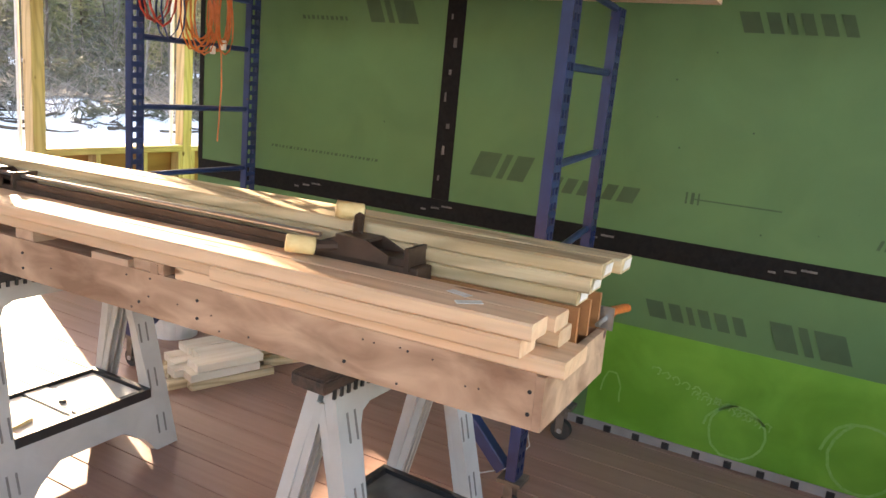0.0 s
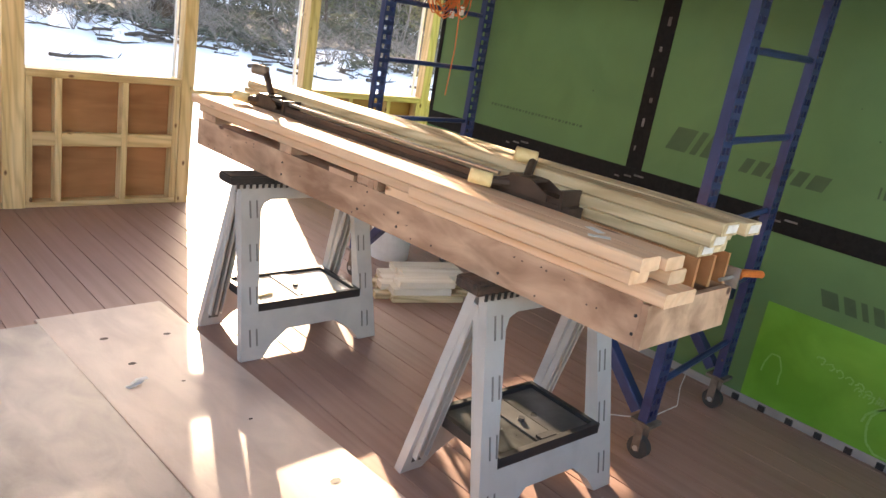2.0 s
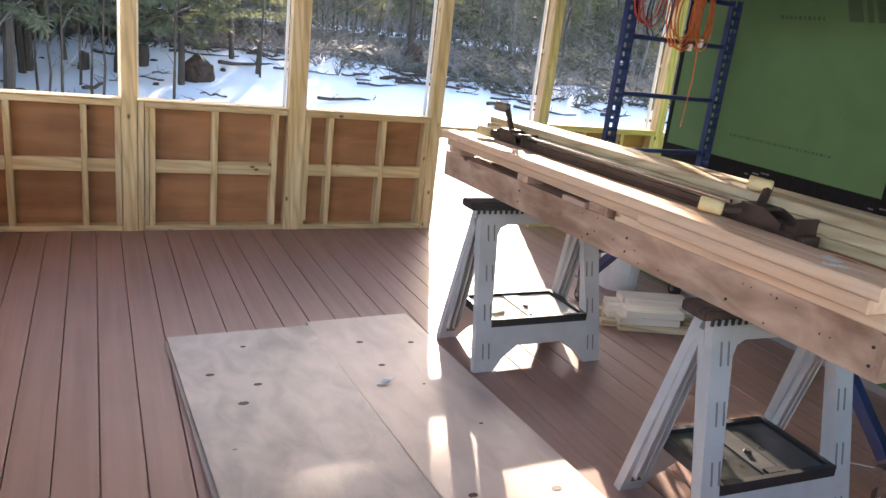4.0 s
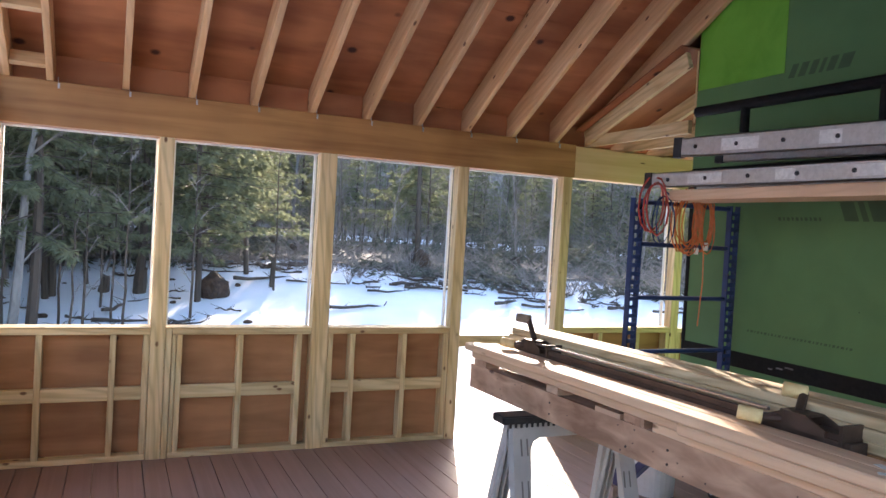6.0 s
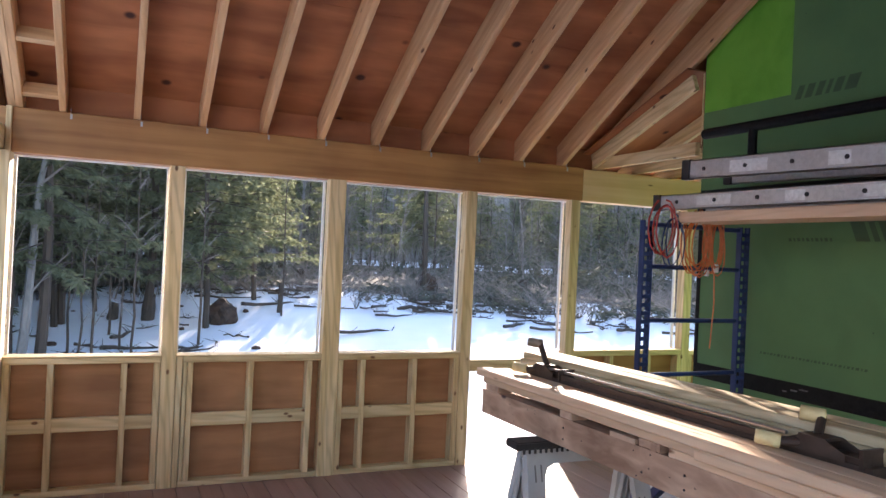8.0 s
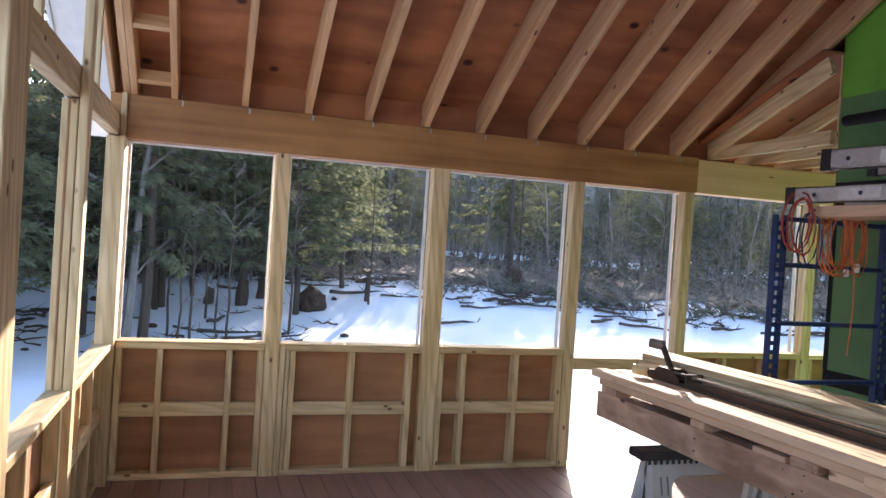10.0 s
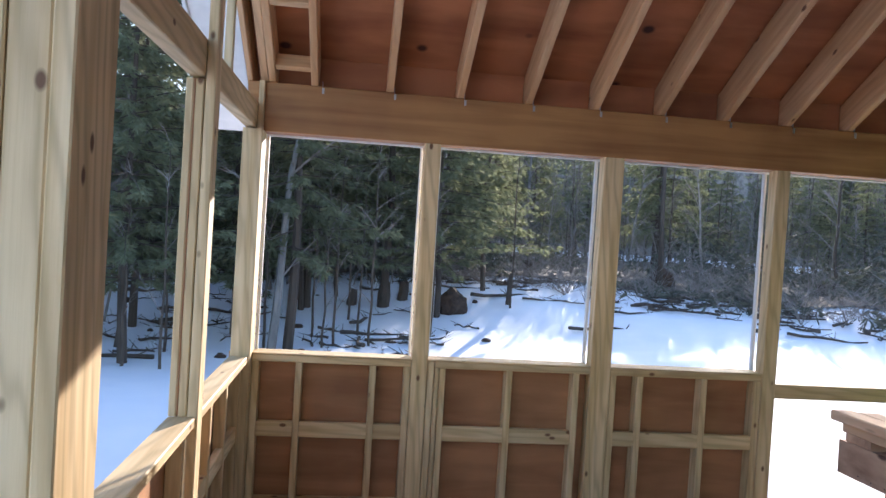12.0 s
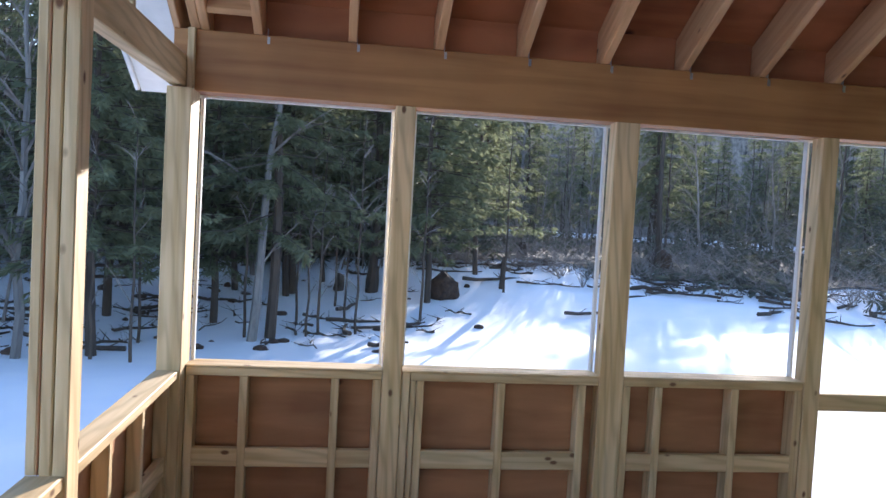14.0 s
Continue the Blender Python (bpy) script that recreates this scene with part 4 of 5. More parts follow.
    bm = boxes((-0.045, 0.045, -0.145, 0.145, zt + 0.0105, zt + 0.018))
    part("tray_bar", bm, tray_mat, tray)
    bm = bmesh.new()
    bmesh.ops.create_cone(bm, cap_ends=True, segments=12, radius1=0.014, radius2=0.012, depth=0.012)
    part("knob", bm, BLACK, tray, m=Matrix.Translation((0, -0.02, zt + 0.024)))
    bm = boxes((-0.035, 0.045, -0.15, -0.122, zt + 0.0185, zt + 0.027))
    part("latch", bm, BLACK, tray)
    return ob


# lit copy of the tray: sunlight is put into its pale colour
TRAYLIT = material("worn_sunlit_tray", (0.66, 0.65, 0.6), (0.42, 0.41, 0.38), 0.3, (5, 5, 5), spread=0.0, bump=0.15, stain=0.2)
OLDCAP = material("splintered_cap", (0.10, 0.06, 0.045), (0.02, 0.016, 0.015), 0.6, (10, 30, 30), spread=0.0, bump=0.6)
sawhorse(Matrix.Translation((2.742, -2.19, 0)) @ Matrix.Diagonal((1, 1, 1.0075, 1)), "grey plastic folding sawhorse with a worn tray coloured as sunlit", BLACK, TRAYLIT)
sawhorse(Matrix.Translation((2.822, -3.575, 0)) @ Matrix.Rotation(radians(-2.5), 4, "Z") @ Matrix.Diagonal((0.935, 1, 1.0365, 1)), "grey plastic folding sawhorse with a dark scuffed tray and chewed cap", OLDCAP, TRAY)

pad = bmesh.new()
for k in range(6):
    add_box(pad, -0.045, 0.045, -0.03 + 0.01 * k, -0.022 + 0.01 * k, 0.006, 0.012)
add_box(pad, -0.045, 0.045, -0.032, 0.032, 0.0, 0.006)
ob = new("sanding_pad", link_mesh("sanding_pad", pad, HANDLE))
ob.matrix_basis = Matrix.Translation((2.545, -2.24, 0.2346)) @ Matrix.Rotation(0.25, 4, "Z")
tagged(ob, "small ribbed tan pad lying in the sawhorse tray", "pad")

# ---- old plywood box beam on the sawhorses ----
before_beam = set(bpy.data.objects)
BX0, BX1, BY0, BY1, BZ = 2.517, 2.96, -4.125, -1.56, 0.7795
bench = thing("box_beam", "long worn reddish plywood box beam lying across two sawhorses", "box beam")
bm = boxes((BX0, BX0 + 0.019, BY0 + 0.02, BY1, BZ, BZ + 0.128))
part("side_board", bm, OLDWOOD, bench)
bm = boxes((BX1 - 0.019, BX1, BY0 + 0.02, BY1, BZ, BZ + 0.128))
part("side_board", bm, OLDWOOD, bench)
bm = boxes((BX0, BX1, BY0, BY0 + 0.0195, BZ, BZ + 0.122))
part("end_board", bm, OLDWOOD, bench, "paler end board")
bm = boxes((BX0 + 0.02, BX1 - 0.02, BY0 + 0.02, BY1, BZ + 0.005, BZ + 0.02))
part("bottom_board", bm, OLDWOOD, bench)
bm = boxes((BX0 + 0.02, BX1 - 0.02, BY0 + 0.3, BY1, BZ + 0.11, BZ + 0.127))
part("top_board", bm, OLDWOOD, bench)
for k, (y, n) in enumerate(((-3.62, 1), (-3.13, 2), (-2.9, 1), (-2.36, 2), (-4.095, 2))):
    for j in range(n):
        bm = bmesh.new()
        bmesh.ops.create_cone(bm, cap_ends=True, segments=8, radius1=0.005, radius2=0.004, depth=0.004)
        part("bolt", bm, BLACK, bench, m=Matrix.Translation((BX0 - 0.001, y, BZ + 0.035 + 0.05 * j)) @ Matrix.Rotation(radians(90), 4, "Y"))
rn = random.Random(8)
for k in range(26):
    bm = bmesh.new()
    bmesh.ops.create_cone(bm, cap_ends=True, segments=6, radius1=rn.uniform(0.002, 0.004), radius2=0.002, depth=0.003)
    part("nail_hole", bm, BLACK, bench, m=Matrix.Translation((BX0 - 0.0005, rn.uniform(BY0 + 0.1, BY1 - 0.1), BZ + rn.choice((0.02, 0.06, 0.105)) + rn.uniform(-0.008, 0.008))) @ Matrix.Rotation(radians(90), 4, "Y"))
for y0, y1, h in ((-2.86, -2.70, 0.02), (-2.98, -2.95, 0.028), (-3.22, -3.08, 0.024)):
    bm = boxes((BX0 - 0.004, BX0 + 0.03, y0, y1, BZ + 0.129, BZ + 0.129 + h))
    part("shim", bm, OLDWOOD, bench)
ZB = BZ + 0.1285


def plank(x0, x1, y0, y1, z0, z1, mat, label, group, tilt=0.0):
    """One loose board with rounded long edges, its grain along it."""
    length = y1 - y0
    bm = bmesh.new()
    add_prism(bm, length, x1 - x0, z1 - z0, 0.005)
    ob = new("board", link_mesh("board", bm, mat))
    ob.matrix_basis = Matrix.Translation(((x0 + x1) / 2, y0, (z0 + z1) / 2)) @ Matrix.Rotation(radians(90) + tilt, 4, "Z")
    return tagged(ob, label, "board", group)


PG, TG = "pale boards on the box beam", "treated boards on the box beam"
pl = "pale planed pine board lying on the box beam"
tl = "yellowish treated decking board stacked on the box beam"
plank(2.512, 2.66, -4.165, -3.05, ZB, ZB + 0.037, FRESH, "short flat pine board sticking out of the stack", PG)
for k, (y0, y1) in enumerate(((-1.74, -1.60), (-2.42, -2.33), (-3.0, -2.88))):
    plank(2.515, 2.60, y0, y1, ZB, ZB + 0.037, OLDWOOD, "short dark spacer block between beam and boards", "spacer blocks")
for k in range(2):
    bm = boxes((-0.012, 0.012, -0.03, 0.03, 0.0, 0.0015))
    ob = new("paper_tag", link_mesh("paper_tag", bm, LABEL))
    ob.matrix_basis = Matrix.Translation((2.53 + 0.05 * k, -3.93 + 0.05 * k, ZB + 0.1145)) @ Matrix.Rotation(0.7 - k, 4, "Z")
    tagged(ob, "small white paper tag lying on a board", "tag", "loose paper tags")
plank(2.47, 2.558, -4.08, -3.22, ZB + 0.0375, ZB + 0.0755, FRESH, "short pale pine board lying in the stack", PG)
plank(2.50, 2.585, -3.21, -1.60, ZB + 0.0375, ZB + 0.0755, FRESH, pl, PG)
plank(2.475, 2.563, -4.10, -1.56, ZB + 0.076, ZB + 0.114, FRESH, pl, PG)
plank(2.590, 2.672, -4.12, -1.62, ZB + 0.0375, ZB + 0.0755, FRESH, pl, PG)
plank(2.568, 2.655, -4.115, -1.59, ZB + 0.076, ZB + 0.112, FRESH, pl, PG)
plank(2.75, 2.838, -4.10, -1.58, ZB + 0.092, ZB + 0.128, TREATED, tl, TG)
plank(2.842, 2.93, -4.09, -1.60, ZB + 0.092, ZB + 0.128, TREATED, tl, TG)
plank(2.742, 2.832, -4.13, -1.57, ZB + 0.1285, ZB + 0.1645, TREATED, tl, TG)
plank(2.836, 2.926, -4.10, -1.57, ZB + 0.1285, ZB + 0.1645, TREATED, tl, TG)
plank(2.748, 2.838, -4.15, -1.59, ZB + 0.165, ZB + 0.201, TREATED, tl, TG)
plank(2.842, 2.932, -4.17, -1.56, ZB + 0.165, ZB + 0.201, TREATED, tl, TG)
# open plywood box carrying the treated boards
crate = thing("plywood_channel", "open ended thin plywood channel under the treated boards", "channel")
for x in (2.742, 2.832, 2.918):
    bm = boxes((x, x + 0.012, -4.11, -1.62, ZB, ZB + 0.0915))
    part("web", bm, PLY, crate)
for y, xe in ((-4.152, 2.80), (-4.172, 2.89), (-4.132, 2.79), (-4.102, 2.80)):
    bm = boxes((-0.03, 0.03, -0.0012, 0.0, -0.012, 0.012))
    ob = new("stapled_tag", link_mesh("stapled_tag", bm, LABEL))
    zt = {-4.152: 0.184, -4.172: 0.184, -4.132: 0.146, -4.102: 0.11}[y]
    ob.matrix_basis = Matrix.Translation((xe, y + 0.0, ZB + zt)) @ Matrix.Rotation(0.12, 4, "X")
    tagged(ob, "small white tag stapled to a board end", "tag", "tags on the board ends")
# orange handled clamp
clamp = thing("hand_clamp", "small clamp with an orange handle on the beam's end", "clamp", m=Matrix.Translation((2.94, -4.12, ZB + 0.02)))
bm = bmesh.new()
add_tube(bm, [(0.0, 0, 0), (0.03, 0, 0.004), (0.035, 0, 0.004), (0.12, -0.01, -0.005), (0.135, -0.012, -0.008)], 0.013, 10, 0.9)
part("grip", bm, ORANGE, clamp, "orange grip", m=Matrix.Translation((0.05, 0, 0)))
bm = bmesh.new()
add_tube(bm, [(-0.06, 0, 0.0), (0.06, 0, 0.0)], 0.006, 8)
add_box(bm, 0.012, 0.02, -0.02, 0.02, -0.03, 0.03)
part("screw", bm, ZINC, clamp)

# ---- long rusty bar clamp with wooden handles ----
bar = thing("bar_clamp", "long rusty steel bar tool with turned wooden handles on the boards", "bar clamp")
BB = ZB + 0.1135
bm = boxes((2.665, 2.735, -3.72, -1.72, ZB + 0.076, BB + 0.012), (2.665, 2.676, -3.55, -1.9, BB + 0.012, BB + 0.035))
bmesh.ops.bevel(bm, geom=bm.edges[:], offset=0.002, segments=1, affect="EDGES")
part("bar", bm, STEEL, bar)
bm = bmesh.new()
add_tube(bm, [(2.69, -3.4, BB + 0.046), (2.69, -1.9, BB + 0.046)], 0.007, 8)
part("rod", bm, ZINC, bar, "bright steel rod")


def jaw(y, s, top=HANDLE, reach=1.0):
    """One end: a folded steel head, a foot and two turned handles on bent arms."""
    bm = bmesh.new()
    side = [(-0.12, 0), (0.10, 0), (0.10, 0.025), (0.03, 0.052), (-0.05, 0.052), (-0.12, 0.022)]
    for x in (2.655, 2.735):
        add_plate(bm, side, [], 0.005, Matrix.Translation((x, y, BB + 0.012)) @ Matrix.Rotation(radians(90) * s, 4, "Z"))
    add_box(bm, 2.66, 2.735, y - 0.05, y + 0.05, BB + 0.055, BB + 0.064)
    head = part("head", bm, STEEL, bar)
    bm = boxes((2.655, 2.745, y - s * 0.17 - 0.006, y - s * 0.17 + 0.006, BB + 0.002, BB + 0.06), (2.665, 2.73, min(y - s * 0.17, y - s * 0.05), max(y - s * 0.17, y - s * 0.05), BB + 0.013, BB + 0.03))
    part("foot", bm, STEEL, bar)
    for base, end in (((2.70, y + 0.01 * s, BB + 0.06), (2.735 - 0.09 * (reach - 1), y + 0.09 * s * reach, BB + 0.06 + 0.08 * reach)), ((2.66, y + 0.04 * s, BB + 0.035), (2.625, y + 0.10 * s, BB + 0.028))):
        bm = bmesh.new()
        add_tube(bm, [base, Vector(base).lerp(Vector(end), 0.6), end], 0.015, 8)
        part("arm", bm, STEEL, bar)
        e = Vector(end)
        d = Vector((-0.036, 0.042 * s, 0.006))
        bm = bmesh.new()
        add_tube(bm, [e - d * 0.2, e - d * 0.15, e + d * 0.1, e + d * 0.9, e + d * 1.15, e + d * 1.18], 0.024, 16)
        for v in bm.verts:
            f = (v.co - e).dot(d) / d.length_squared
            if f < -0.17 or f > 1.16:
                c = e + d * f
                v.co = c + (v.co - c) * 0.72
        for f in bm.faces:
            f.smooth = len(f.verts) == 4
        part("handle", bm, top if base[2] > BB + 0.05 else HANDLE, bar, "turned wooden handle")


jaw(-3.52, 1, HANDLE, 0.6)
GRIMY = material("grimy_handle", (0.24, 0.19, 0.15), (0.10, 0.08, 0.065), 0.6, (30, 8, 30), spread=0.1)
jaw(-1.92, 1, GRIMY, 1.2)

# beam and load slope down a little to the north, from the taller sawhorse to the lower
SLOPE = Matrix.Translation((0, -1.86, 0.7795)) @ Matrix.Rotation(-0.0165, 4, "X") @ Matrix.Translation((0, 1.86, -0.7795))
for ob in set(bpy.data.objects) - before_beam:
    if ob.parent is None:
        ob.matrix_basis = SLOPE @ ob.matrix_basis

# ---- offcuts and bucket on the deck ----
ro = random.Random(2)
# paler wood for the offcuts above the bottom layer
PALEWOOD = material("pale_offcut", (0.80, 0.74, 0.64), (0.66, 0.58, 0.46), 0.6, (1.2, 24, 24), spread=0.15)
OFF = "offcuts piled on the deck"
rows = []
for layer, (n, w, z) in enumerate(((6, 0.056, 0.0), (4, 0.084, 0.0385), (3, 0.115, 0.077))):
    for k in range(n):
        a = radians(-19)
        v, u = 0.012 * layer + k * (w + 0.004) + w / 2, ro.uniform(-0.05, 0.05) + 0.05 * layer
        rows.append((3.43 + u * math.cos(a) - v * math.sin(a), -2.08 + u * math.sin(a) + v * math.cos(a), z, ro.uniform(0.33, 0.44), w, -19 + ro.uniform(-2, 2) * (layer == 2)))
rows += [(3.93, -2.10, 0.0, 0.3, 0.09, -25), (3.98, -1.95, 0.0, 0.28, 0.14, -10)]
for x, y, z, length, w, turn_deg in rows:
    bm = bmesh.new()
    add_prism(bm, length, w, 0.038, 0.003)
    ob = new("offcut", link_mesh("offcut", bm, TREATED if z < 0.03 else PALEWOOD))
    ob.matrix_basis = Matrix.Translation((x, y, z + 0.0195)) @ Matrix.Rotation(radians(turn_deg), 4, "Z")
    tagged(ob, "short sawn lumber offcut in a pile on the deck", "offcut", OFF)
bucket = thing("bucket", "white plastic bucket standing behind the offcuts", "bucket", m=Matrix.Translation((3.97, -1.42, 0)))
bm = bmesh.new()
add_tube(bm, [(0, 0, 0.0), (0, 0, 0.3)], 0.125, 24, 1.14)
part("body", bm, WHITE, bucket)
bm = bmesh.new()
add_tube(bm, [(0, 0, 0.29), (0, 0, 0.315)], 0.15, 24)
part("rim", bm, WHITE, bucket)

# ---- blue rack on casters ----
rack = thing("steel_rack", "tall dark blue steel rack on casters beside the house wall", "rack")
NY, FY, TOPZ = -3.715, -1.64, 1.88
POSTS = {NY: ((3.425, -3.75), (4.17, -3.68)), FY: ((3.515, -1.64), (4.275, -1.64))}


def upright(x, y):
    """A perforated post: three strips joined by short webs that leave two rows of slots."""
    bm = bmesh.new()
    for a, b in ((-0.036, -0.026), (-0.005, 0.005), (0.026, 0.036)):
        add_box(bm, a, b, -0.004, 0.0, 0.17, TOPZ)
    z = 0.17
    while z < TOPZ - 0.02:
        add_box(bm, -0.026, -0.005, -0.0038, -0.0002, z, z + 0.024)
        add_box(bm, 0.005, 0.026, -0.0038, -0.0002, z, z + 0.024)
        z += 0.05
    add_box(bm, -0.036, -0.033, 0.0, 0.035, 0.17, TOPZ)
    add_box(bm, 0.033, 0.036, 0.0, 0.035, 0.17, TOPZ)
    return part("upright", bm, BLUE, rack, m=Matrix.Translation((x, y - 0.018, 0)))


DULL = material("dull_caster_steel", (0.22, 0.185, 0.155), (0.10, 0.08, 0.065), 0.55, (20, 20, 20), metal=0.3, spread=0.1)


def caster(x, y):
    bm = boxes((-0.045, 0.045, -0.045, 0.045, 0.155, 0.17), (-0.028, -0.022, -0.014, 0.02, 0.035, 0.155), (0.022, 0.028, -0.014, 0.02, 0.035, 0.155))
    fork = part("caster", bm, DULL, rack, "dull steel caster", m=Matrix.Translation((x, y, 0)))
    bm = bmesh.new()
    add_tube(bm, [(-0.016, 0, 0.046), (-0.012, 0, 0.046), (0.012, 0, 0.046), (0.016, 0, 0.046)], 0.046, 20)
    part("wheel", bm, RUBBER, fork, "grey rubber wheel")
    bm = bmesh.new()
    add_tube(bm, [(-0.031, 0, 0.046), (0.031, 0, 0.046)], 0.012, 10)
    part("hub", bm, ZINC, fork)
    bm = boxes((0.03, 0.075, -0.012, 0.012, 0.12, 0.126))
    part("brake_lever", bm, ZINC, fork)


for y in (NY, FY):
    for x, yy in POSTS[y]:
        upright(x, yy)
        caster(x, yy)
    (xa, ya), (xb, yb) = POSTS[y]
    for z in (0.33, 0.65, 0.965, 1.29, 1.61, 1.86):
        bm = bmesh.new()
        add_tube(bm, [(xa + 0.035, ya, z), (xb - 0.035, yb, z + (0.0 if y == FY else 0.015))], 0.014, 8)
        part("rung", bm, BLUE, rack)
for k in (0, 1):
    (xa, ya), (xb, yb) = POSTS[NY][k], POSTS[FY][k]
    lumber("shelf_beam", (xa, ya + 0.05, 0.575), (xb, yb - 0.05, 0.575), 0.04, 0.08, BLUE, rack)
    lumber("brace", (xa, ya + 0.04, 0.19), (xa + 0.015, ya + 0.40, 0.54), 0.05, 0.05, BLUE, rack, (0, 0, 1))
    lumber("brace", (xb, yb - 0.04, 0.19), (xb - 0.015, yb - 0.40, 0.54), 0.05, 0.05, BLUE, rack, (0, 0, 1))

# plank and ladders on top
bm = bmesh.new()
add_prism(bm, 2.5, 0.28, 0.06, 0.004)
ob = new("scaffold_plank", link_mesh("scaffold_plank", bm, FRESH))
ob.matrix_basis = Matrix.Translation((3.86, -4.10, TOPZ + 0.031)) @ Matrix.Rotation(radians(90), 4, "Z")
tagged(ob, "long pale wooden plank lying on the rack's top", "plank")


def ladder(x0, x1, y0, y1, z, tilt, h, label):
    """A straight aluminium ladder lying flat, with rails, rungs, rung ends, end caps and stickers."""
    m = Matrix.Translation((0, y0, z)) @ Matrix.Rotation(tilt, 4, "X")
    ob = thing("ladder", label, "ladder", "ladders on the rack", m=m)
    length = y1 - y0
    for x, s in ((x0, -1), (x1, 1)):
        bm = boxes((x, x + 0.004, 0, length, 0, h), (min(x, x + 0.028), max(x, x + 0.028), 0, length, 0.0, 0.006), (min(x, x + 0.028), max(x, x + 0.028), 0, length, h - 0.006, h))
        rail = part("rail", bm, ALU, ob)
        bm = boxes((x - 0.008, x + 0.034, length - 0.05, length + 0.012, -0.004, h + 0.004))
        part("end_cap", bm, BLACK, rail, "black plastic end cap")
    k = 0.15
    while k < length - 0.05:
        bm = bmesh.new()
        add_tube(bm, [(x0 + 0.003, k, h / 2), (x1 + 0.003, k, h / 2)], 0.016, 8)
        rung = part("rung", bm, ALU, ob)
        bm = bmesh.new()
        add_tube(bm, [(x0 - 0.006, k, h / 2), (x0 + 0.0, k, h / 2)], 0.012, 8)
        part("rung_end", bm, BLACK, rung)
        k += 0.305
    for k, w in ((length - 0.62, 0.26), (length - 1.1, 0.12), (length - 1.75, 0.34)):
        bm = boxes((x0 - 0.0015, x0 - 0.0002, k, k + w, 0.2 * h, 0.8 * h))
        part("sticker", bm, LABEL, ob, "pale worn sticker")
    return ob


ladder(3.72, 4.08, -4.55, -1.46, TOPZ + 0.0615, 0.006, 0.09, "aluminium ladder section lying flat on the plank")
ladder(3.73, 4.06, -4.75, -1.69, TOPZ + 0.172, 0.028, 0.11, "second aluminium ladder lying on the first")
pipe = thing("pipe_rack", "black steel pipe rail resting across the ladders", "pipe rail")
bm = bmesh.new()
add_tube(bm, [(4.03, -1.53, 2.462), (4.03, -4.3, 2.45)], 0.032, 12)
part("pipe", bm, TAPE, pipe)
for y in (-1.92, -2.78, -3.6):
    bm = bmesh.new()
    add_tube(bm, [(4.03, y, 2.2), (4.03, y, 2.45)], 0.026, 10)
    part("leg", bm, TAPE, pipe)

# cords hung on the rack's end
rc = random.Random(8)


def coil(name, label, category, cx, cz, w, h, turns, r, mat, y):
    bm = bmesh.new()
    pts = []
    for i in range(turns * 14):
        a = i / 14 * math.tau
        k = 1 + 0.22 * math.sin(i * 0.37) + rc.uniform(-0.03, 0.03)
        pts.append((cx + w * k * math.sin(a), y + 0.03 * math.sin(i * 0.21), cz - h + h * math.cos(a) * k))
    add_tube(bm, pts, r, 5)
    ob = new(name, link_mesh(name, bm, mat))
    tagged(ob, label, category, "cords on the rack")


coil("extension_cord", "orange extension cord coiled over a rung", "cord", 3.86, 1.93, 0.085, 0.17, 7, 0.0045, ORANGE, FY - 0.05)
coil("extension_cord", "orange extension cord hanging in loops", "cord", 4.02, 1.92, 0.060, 0.16, 6, 0.0045, ORANGE, FY - 0.03)
coil("air_hose", "red air hose looped over the rack's top", "hose", 3.60, 2.0, 0.08, 0.15, 3, 0.006, RED, FY - 0.06)
coil("extension_cord", "dark blue cord hanging in a loop", "cord", 3.68, 1.93, 0.07, 0.15, 2, 0.0045, BLUE, FY - 0.04)
bm = bmesh.new()
add_tube(bm, [(4.02, FY - 0.03, 1.62), (4.03, FY - 0.03, 1.4), (4.02, FY - 0.02, 1.12)], 0.004, 5)
tagged(new("cord_end", link_mesh("cord_end", bm, ORANGE)), "thin orange cord hanging straight down", "cord")
for x0, x1, z0, z1 in ((4.01, 4.035, 1.59, 1.64), (3.94, 3.962, 1.565, 1.605)):
    bm = boxes((x0, x1, FY - 0.055, FY - 0.03, z0, z1))
    bmesh.ops.bevel(bm, geom=bm.edges[:], offset=0.004, segments=1, affect="EDGES")
    tagged(new("cord_plug", link_mesh("cord_plug", bm, WHITE)), "white plug end of the hanging cord", "plug", "plugs on the cords")
bm = bmesh.new()
add_tube(bm, [(3.55, -3.45, 0.005), (3.75, -3.6, 0.005), (4.0, -3.6, 0.005), (4.2, -3.5, 0.005), (4.33, -3.45, 0.02)], 0.003, 5)
tagged(new("cable", link_mesh("cable", bm, LABEL)), "thin white cable lying on the deck", "cable")

# ---- printed marks on the sheathing, drawn as plain bars ----
BIG, SMALL = [0.115, 0.034, 0.085], [0.044, 0.05, 0.044, 0.026, 0.05, 0.075]
print_bars(-2.99, 1.105, 0.12, BIG, 0.024, 0.4)
print_bars(-3.40, 1.085, 0.07, SMALL, 0.022, 0.4)
print_bars(-4.76, 0.575, 0.115, BIG, 0.024, 0.4, -1)
print_bars(-4.36, 0.60, 0.075, SMALL, 0.024, 0.4, -1)
print_bars(-2.63, 1.80, 0.11, BIG, 0.024, 0.4, -1)
print_bars(-4.55, 1.83, 0.08, SMALL, 0.024, 0.4, -1)
print_bars(-1.90, 2.66, 0.08, SMALL[:6], 0.024, 0.4)
print_bars(-1.72, 1.095, 0.014, [0.012, 0.02, 0.009, 0.016] * 7, 0.012, 0.3)
print_bars(-4.05, 1.14, 0.006, [0.35], 0.02, 0.3)
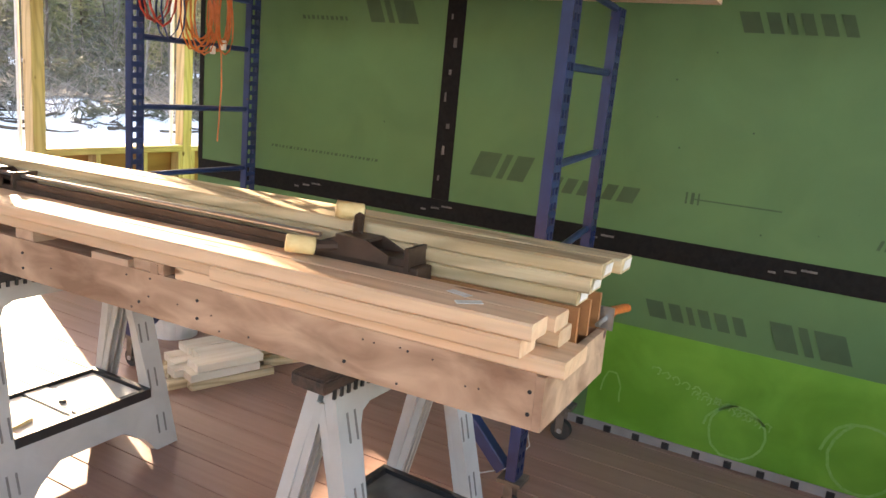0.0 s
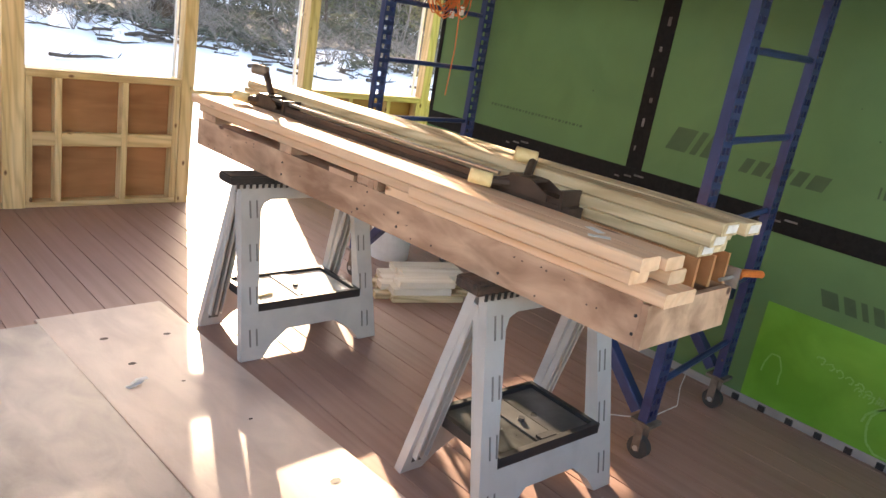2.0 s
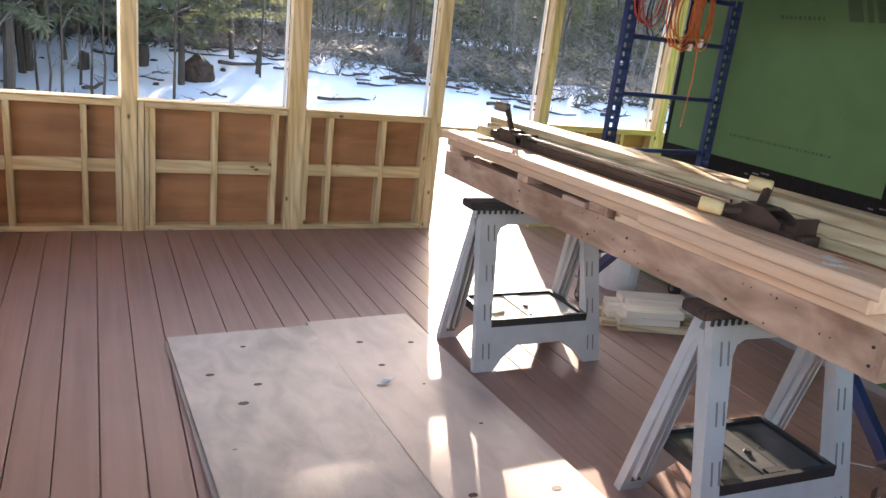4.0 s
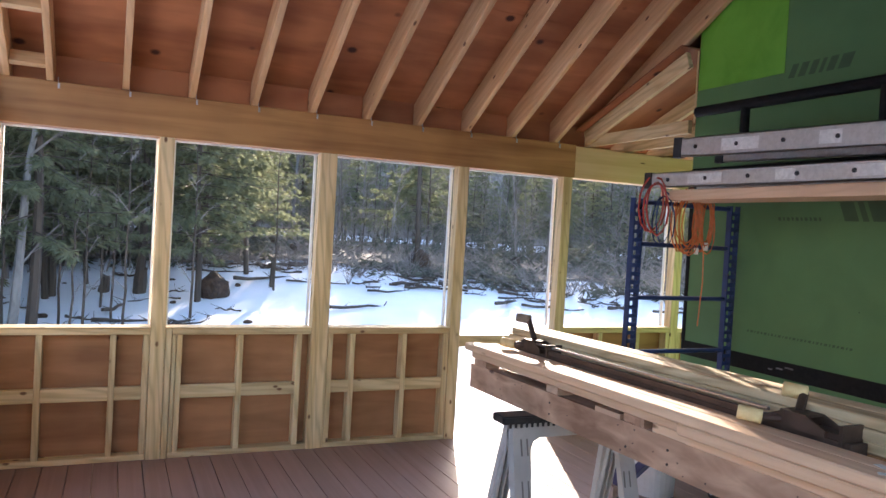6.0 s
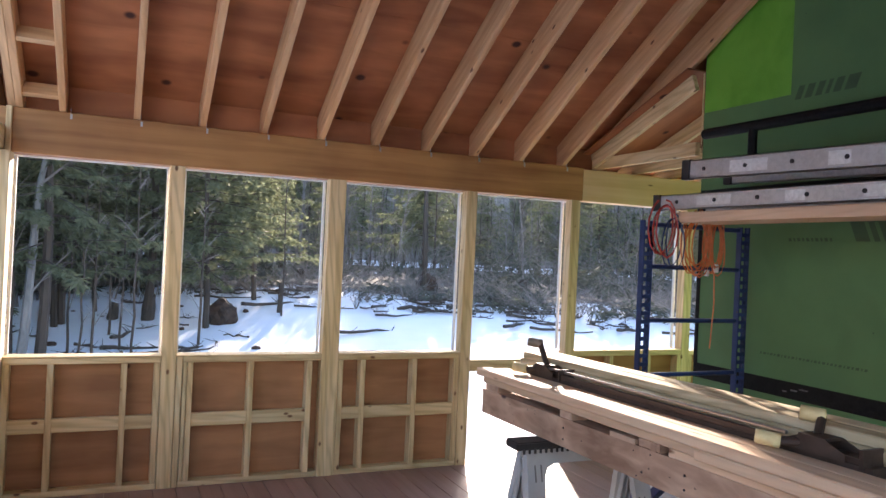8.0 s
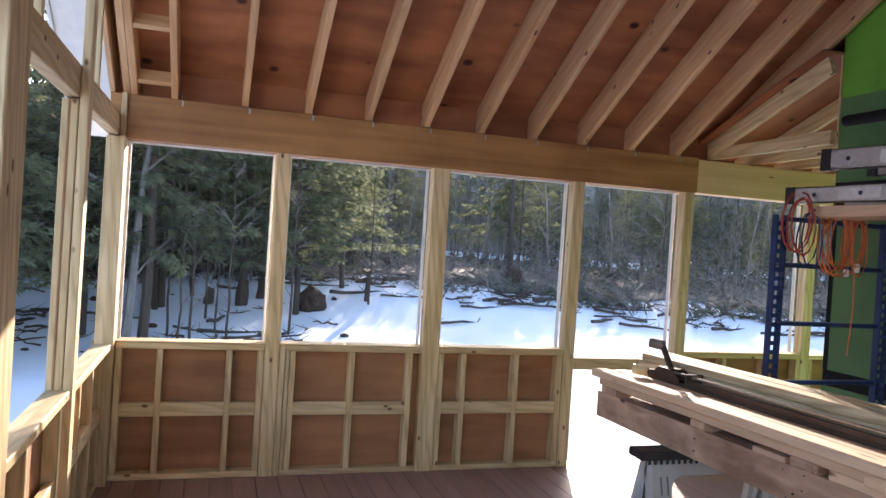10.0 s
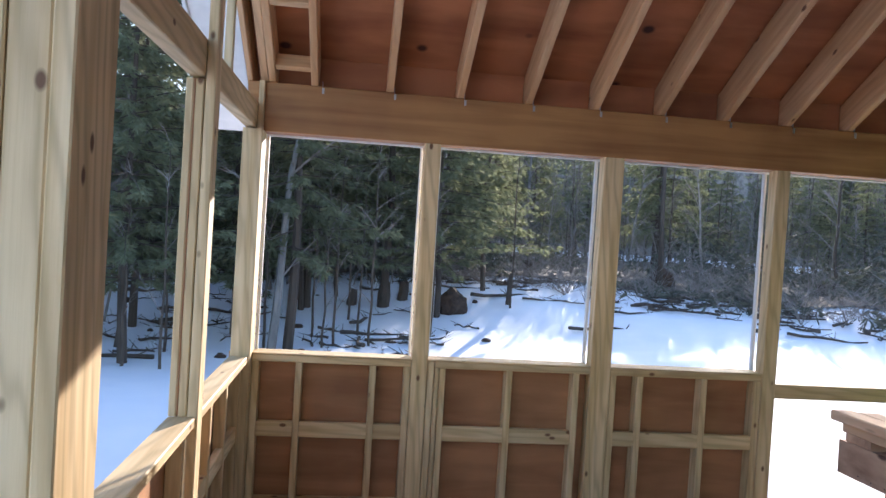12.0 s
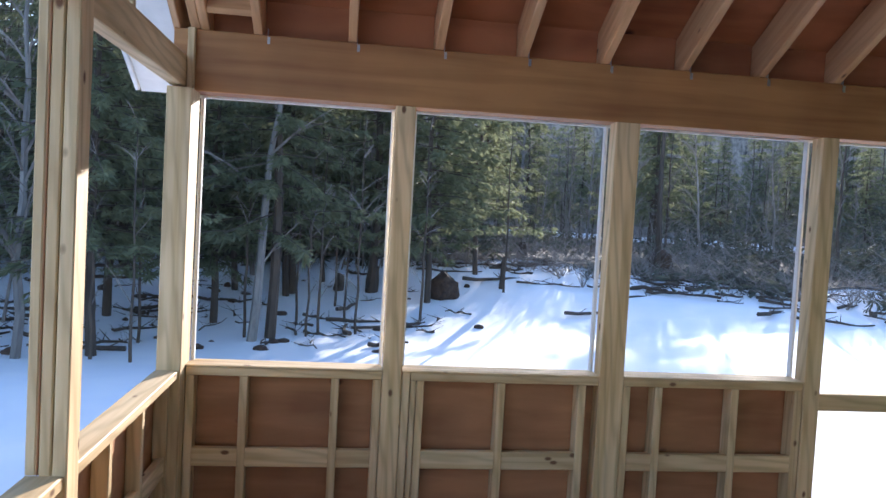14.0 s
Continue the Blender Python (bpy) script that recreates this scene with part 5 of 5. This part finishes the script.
print_bars(-4.02, 1.12, 0.05, [0.008, 0.014, 0.008], 0.014, 0.0)
print_bars(-4.75, 1.05, 0.04, [0.012, 0.02] * 4, 0.014, 0.3)
print_bars(-2.2, 1.80, 0.02, [0.014, 0.02] * 5, 0.014, 0.3, -1)

# ---- faint chalk scrawl on the bright panel ----
CHALK = material("pale_chalk", (0.22, 0.45, 0.14), (0.15, 0.39, 0.07), 0.8, (60, 60, 60), spread=0.2)
rk = random.Random(12)


def scrawl(y, z, w, h, turns, r):
    """A loose loop of chalk on the house wall."""
    bm = bmesh.new()
    n = int(turns * 16)
    pts = [(HOUSE_X - 0.0028, y + w * math.cos(k / 16 * math.tau) * (1 - 0.2 * k / n) + rk.uniform(-0.006, 0.006), z + h * math.sin(k / 16 * math.tau) + rk.uniform(-0.005, 0.005)) for k in range(n + 1)]
    for p, q in zip(pts, pts[1:]):
        d = (Vector(q) - Vector(p)).normalized().cross(Vector((1, 0, 0))) * r
        bm.faces.new([bm.verts.new(Vector(v) + e) for v, e in ((p, d), (q, d), (q, -d), (p, -d))])
    part("chalk_mark", bm, CHALK, house, "faint pale chalk scrawl")


scrawl(-4.38, 0.17, 0.13, 0.12, 1.3, 0.005)
scrawl(-4.86, 0.20, 0.15, 0.15, 1.2, 0.006)
scrawl(-5.32, 0.24, 0.14, 0.16, 1.4, 0.006)
scrawl(-3.83, 0.20, 0.05, 0.10, 0.6, 0.004)
for k in range(11):
    scrawl(-4.02 - 0.045 * k, 0.36 - 0.012 * k, 0.016, 0.016, 0.8, 0.003)
for k in range(7):
    scrawl(-4.20 - 0.05 * k, 0.29 - 0.01 * k, 0.02, 0.018, 0.7, 0.003)

# ---- distant wood ----
bm = bmesh.new()
rb = random.Random(5)
N = 140
prev = None
for i in range(N + 1):
    a = radians(-150 + 300 * i / N)
    h = 21.0 + 4.0 * noise.noise(Vector((i * 0.35, 0, 0))) + rb.uniform(-0.8, 0.8)
    dist = 118
    lo = bm.verts.new((dist * math.sin(a), dist * math.cos(a), -2.5))
    hi = bm.verts.new((dist * math.sin(a), dist * math.cos(a), h))
    if prev:
        bm.faces.new((prev[0], lo, hi, prev[1]))
    prev = (lo, hi)
tagged(new("backdrop", link_mesh("backdrop", bm, DISTANT)), "grey brown leafless wood far behind the clearing", "backdrop", kind="structure")

# ---- deck boards ----
bm = bmesh.new()
add_prism(bm, 0.155 - SOUTH + 0.1, BOARD - 0.0035, 0.032, 0.002)
board_mesh = link_mesh("deck_board", bm, DECK)
turn = Matrix.Rotation(radians(90), 4, "Z")
for i in range(int((EAST_END + 0.2) / BOARD)):
    part("deck_board", board_mesh, DECK, floor, m=Matrix.Translation((-0.2108 + BOARD * (i + 0.5), SOUTH - 0.1, -0.016)) @ turn)
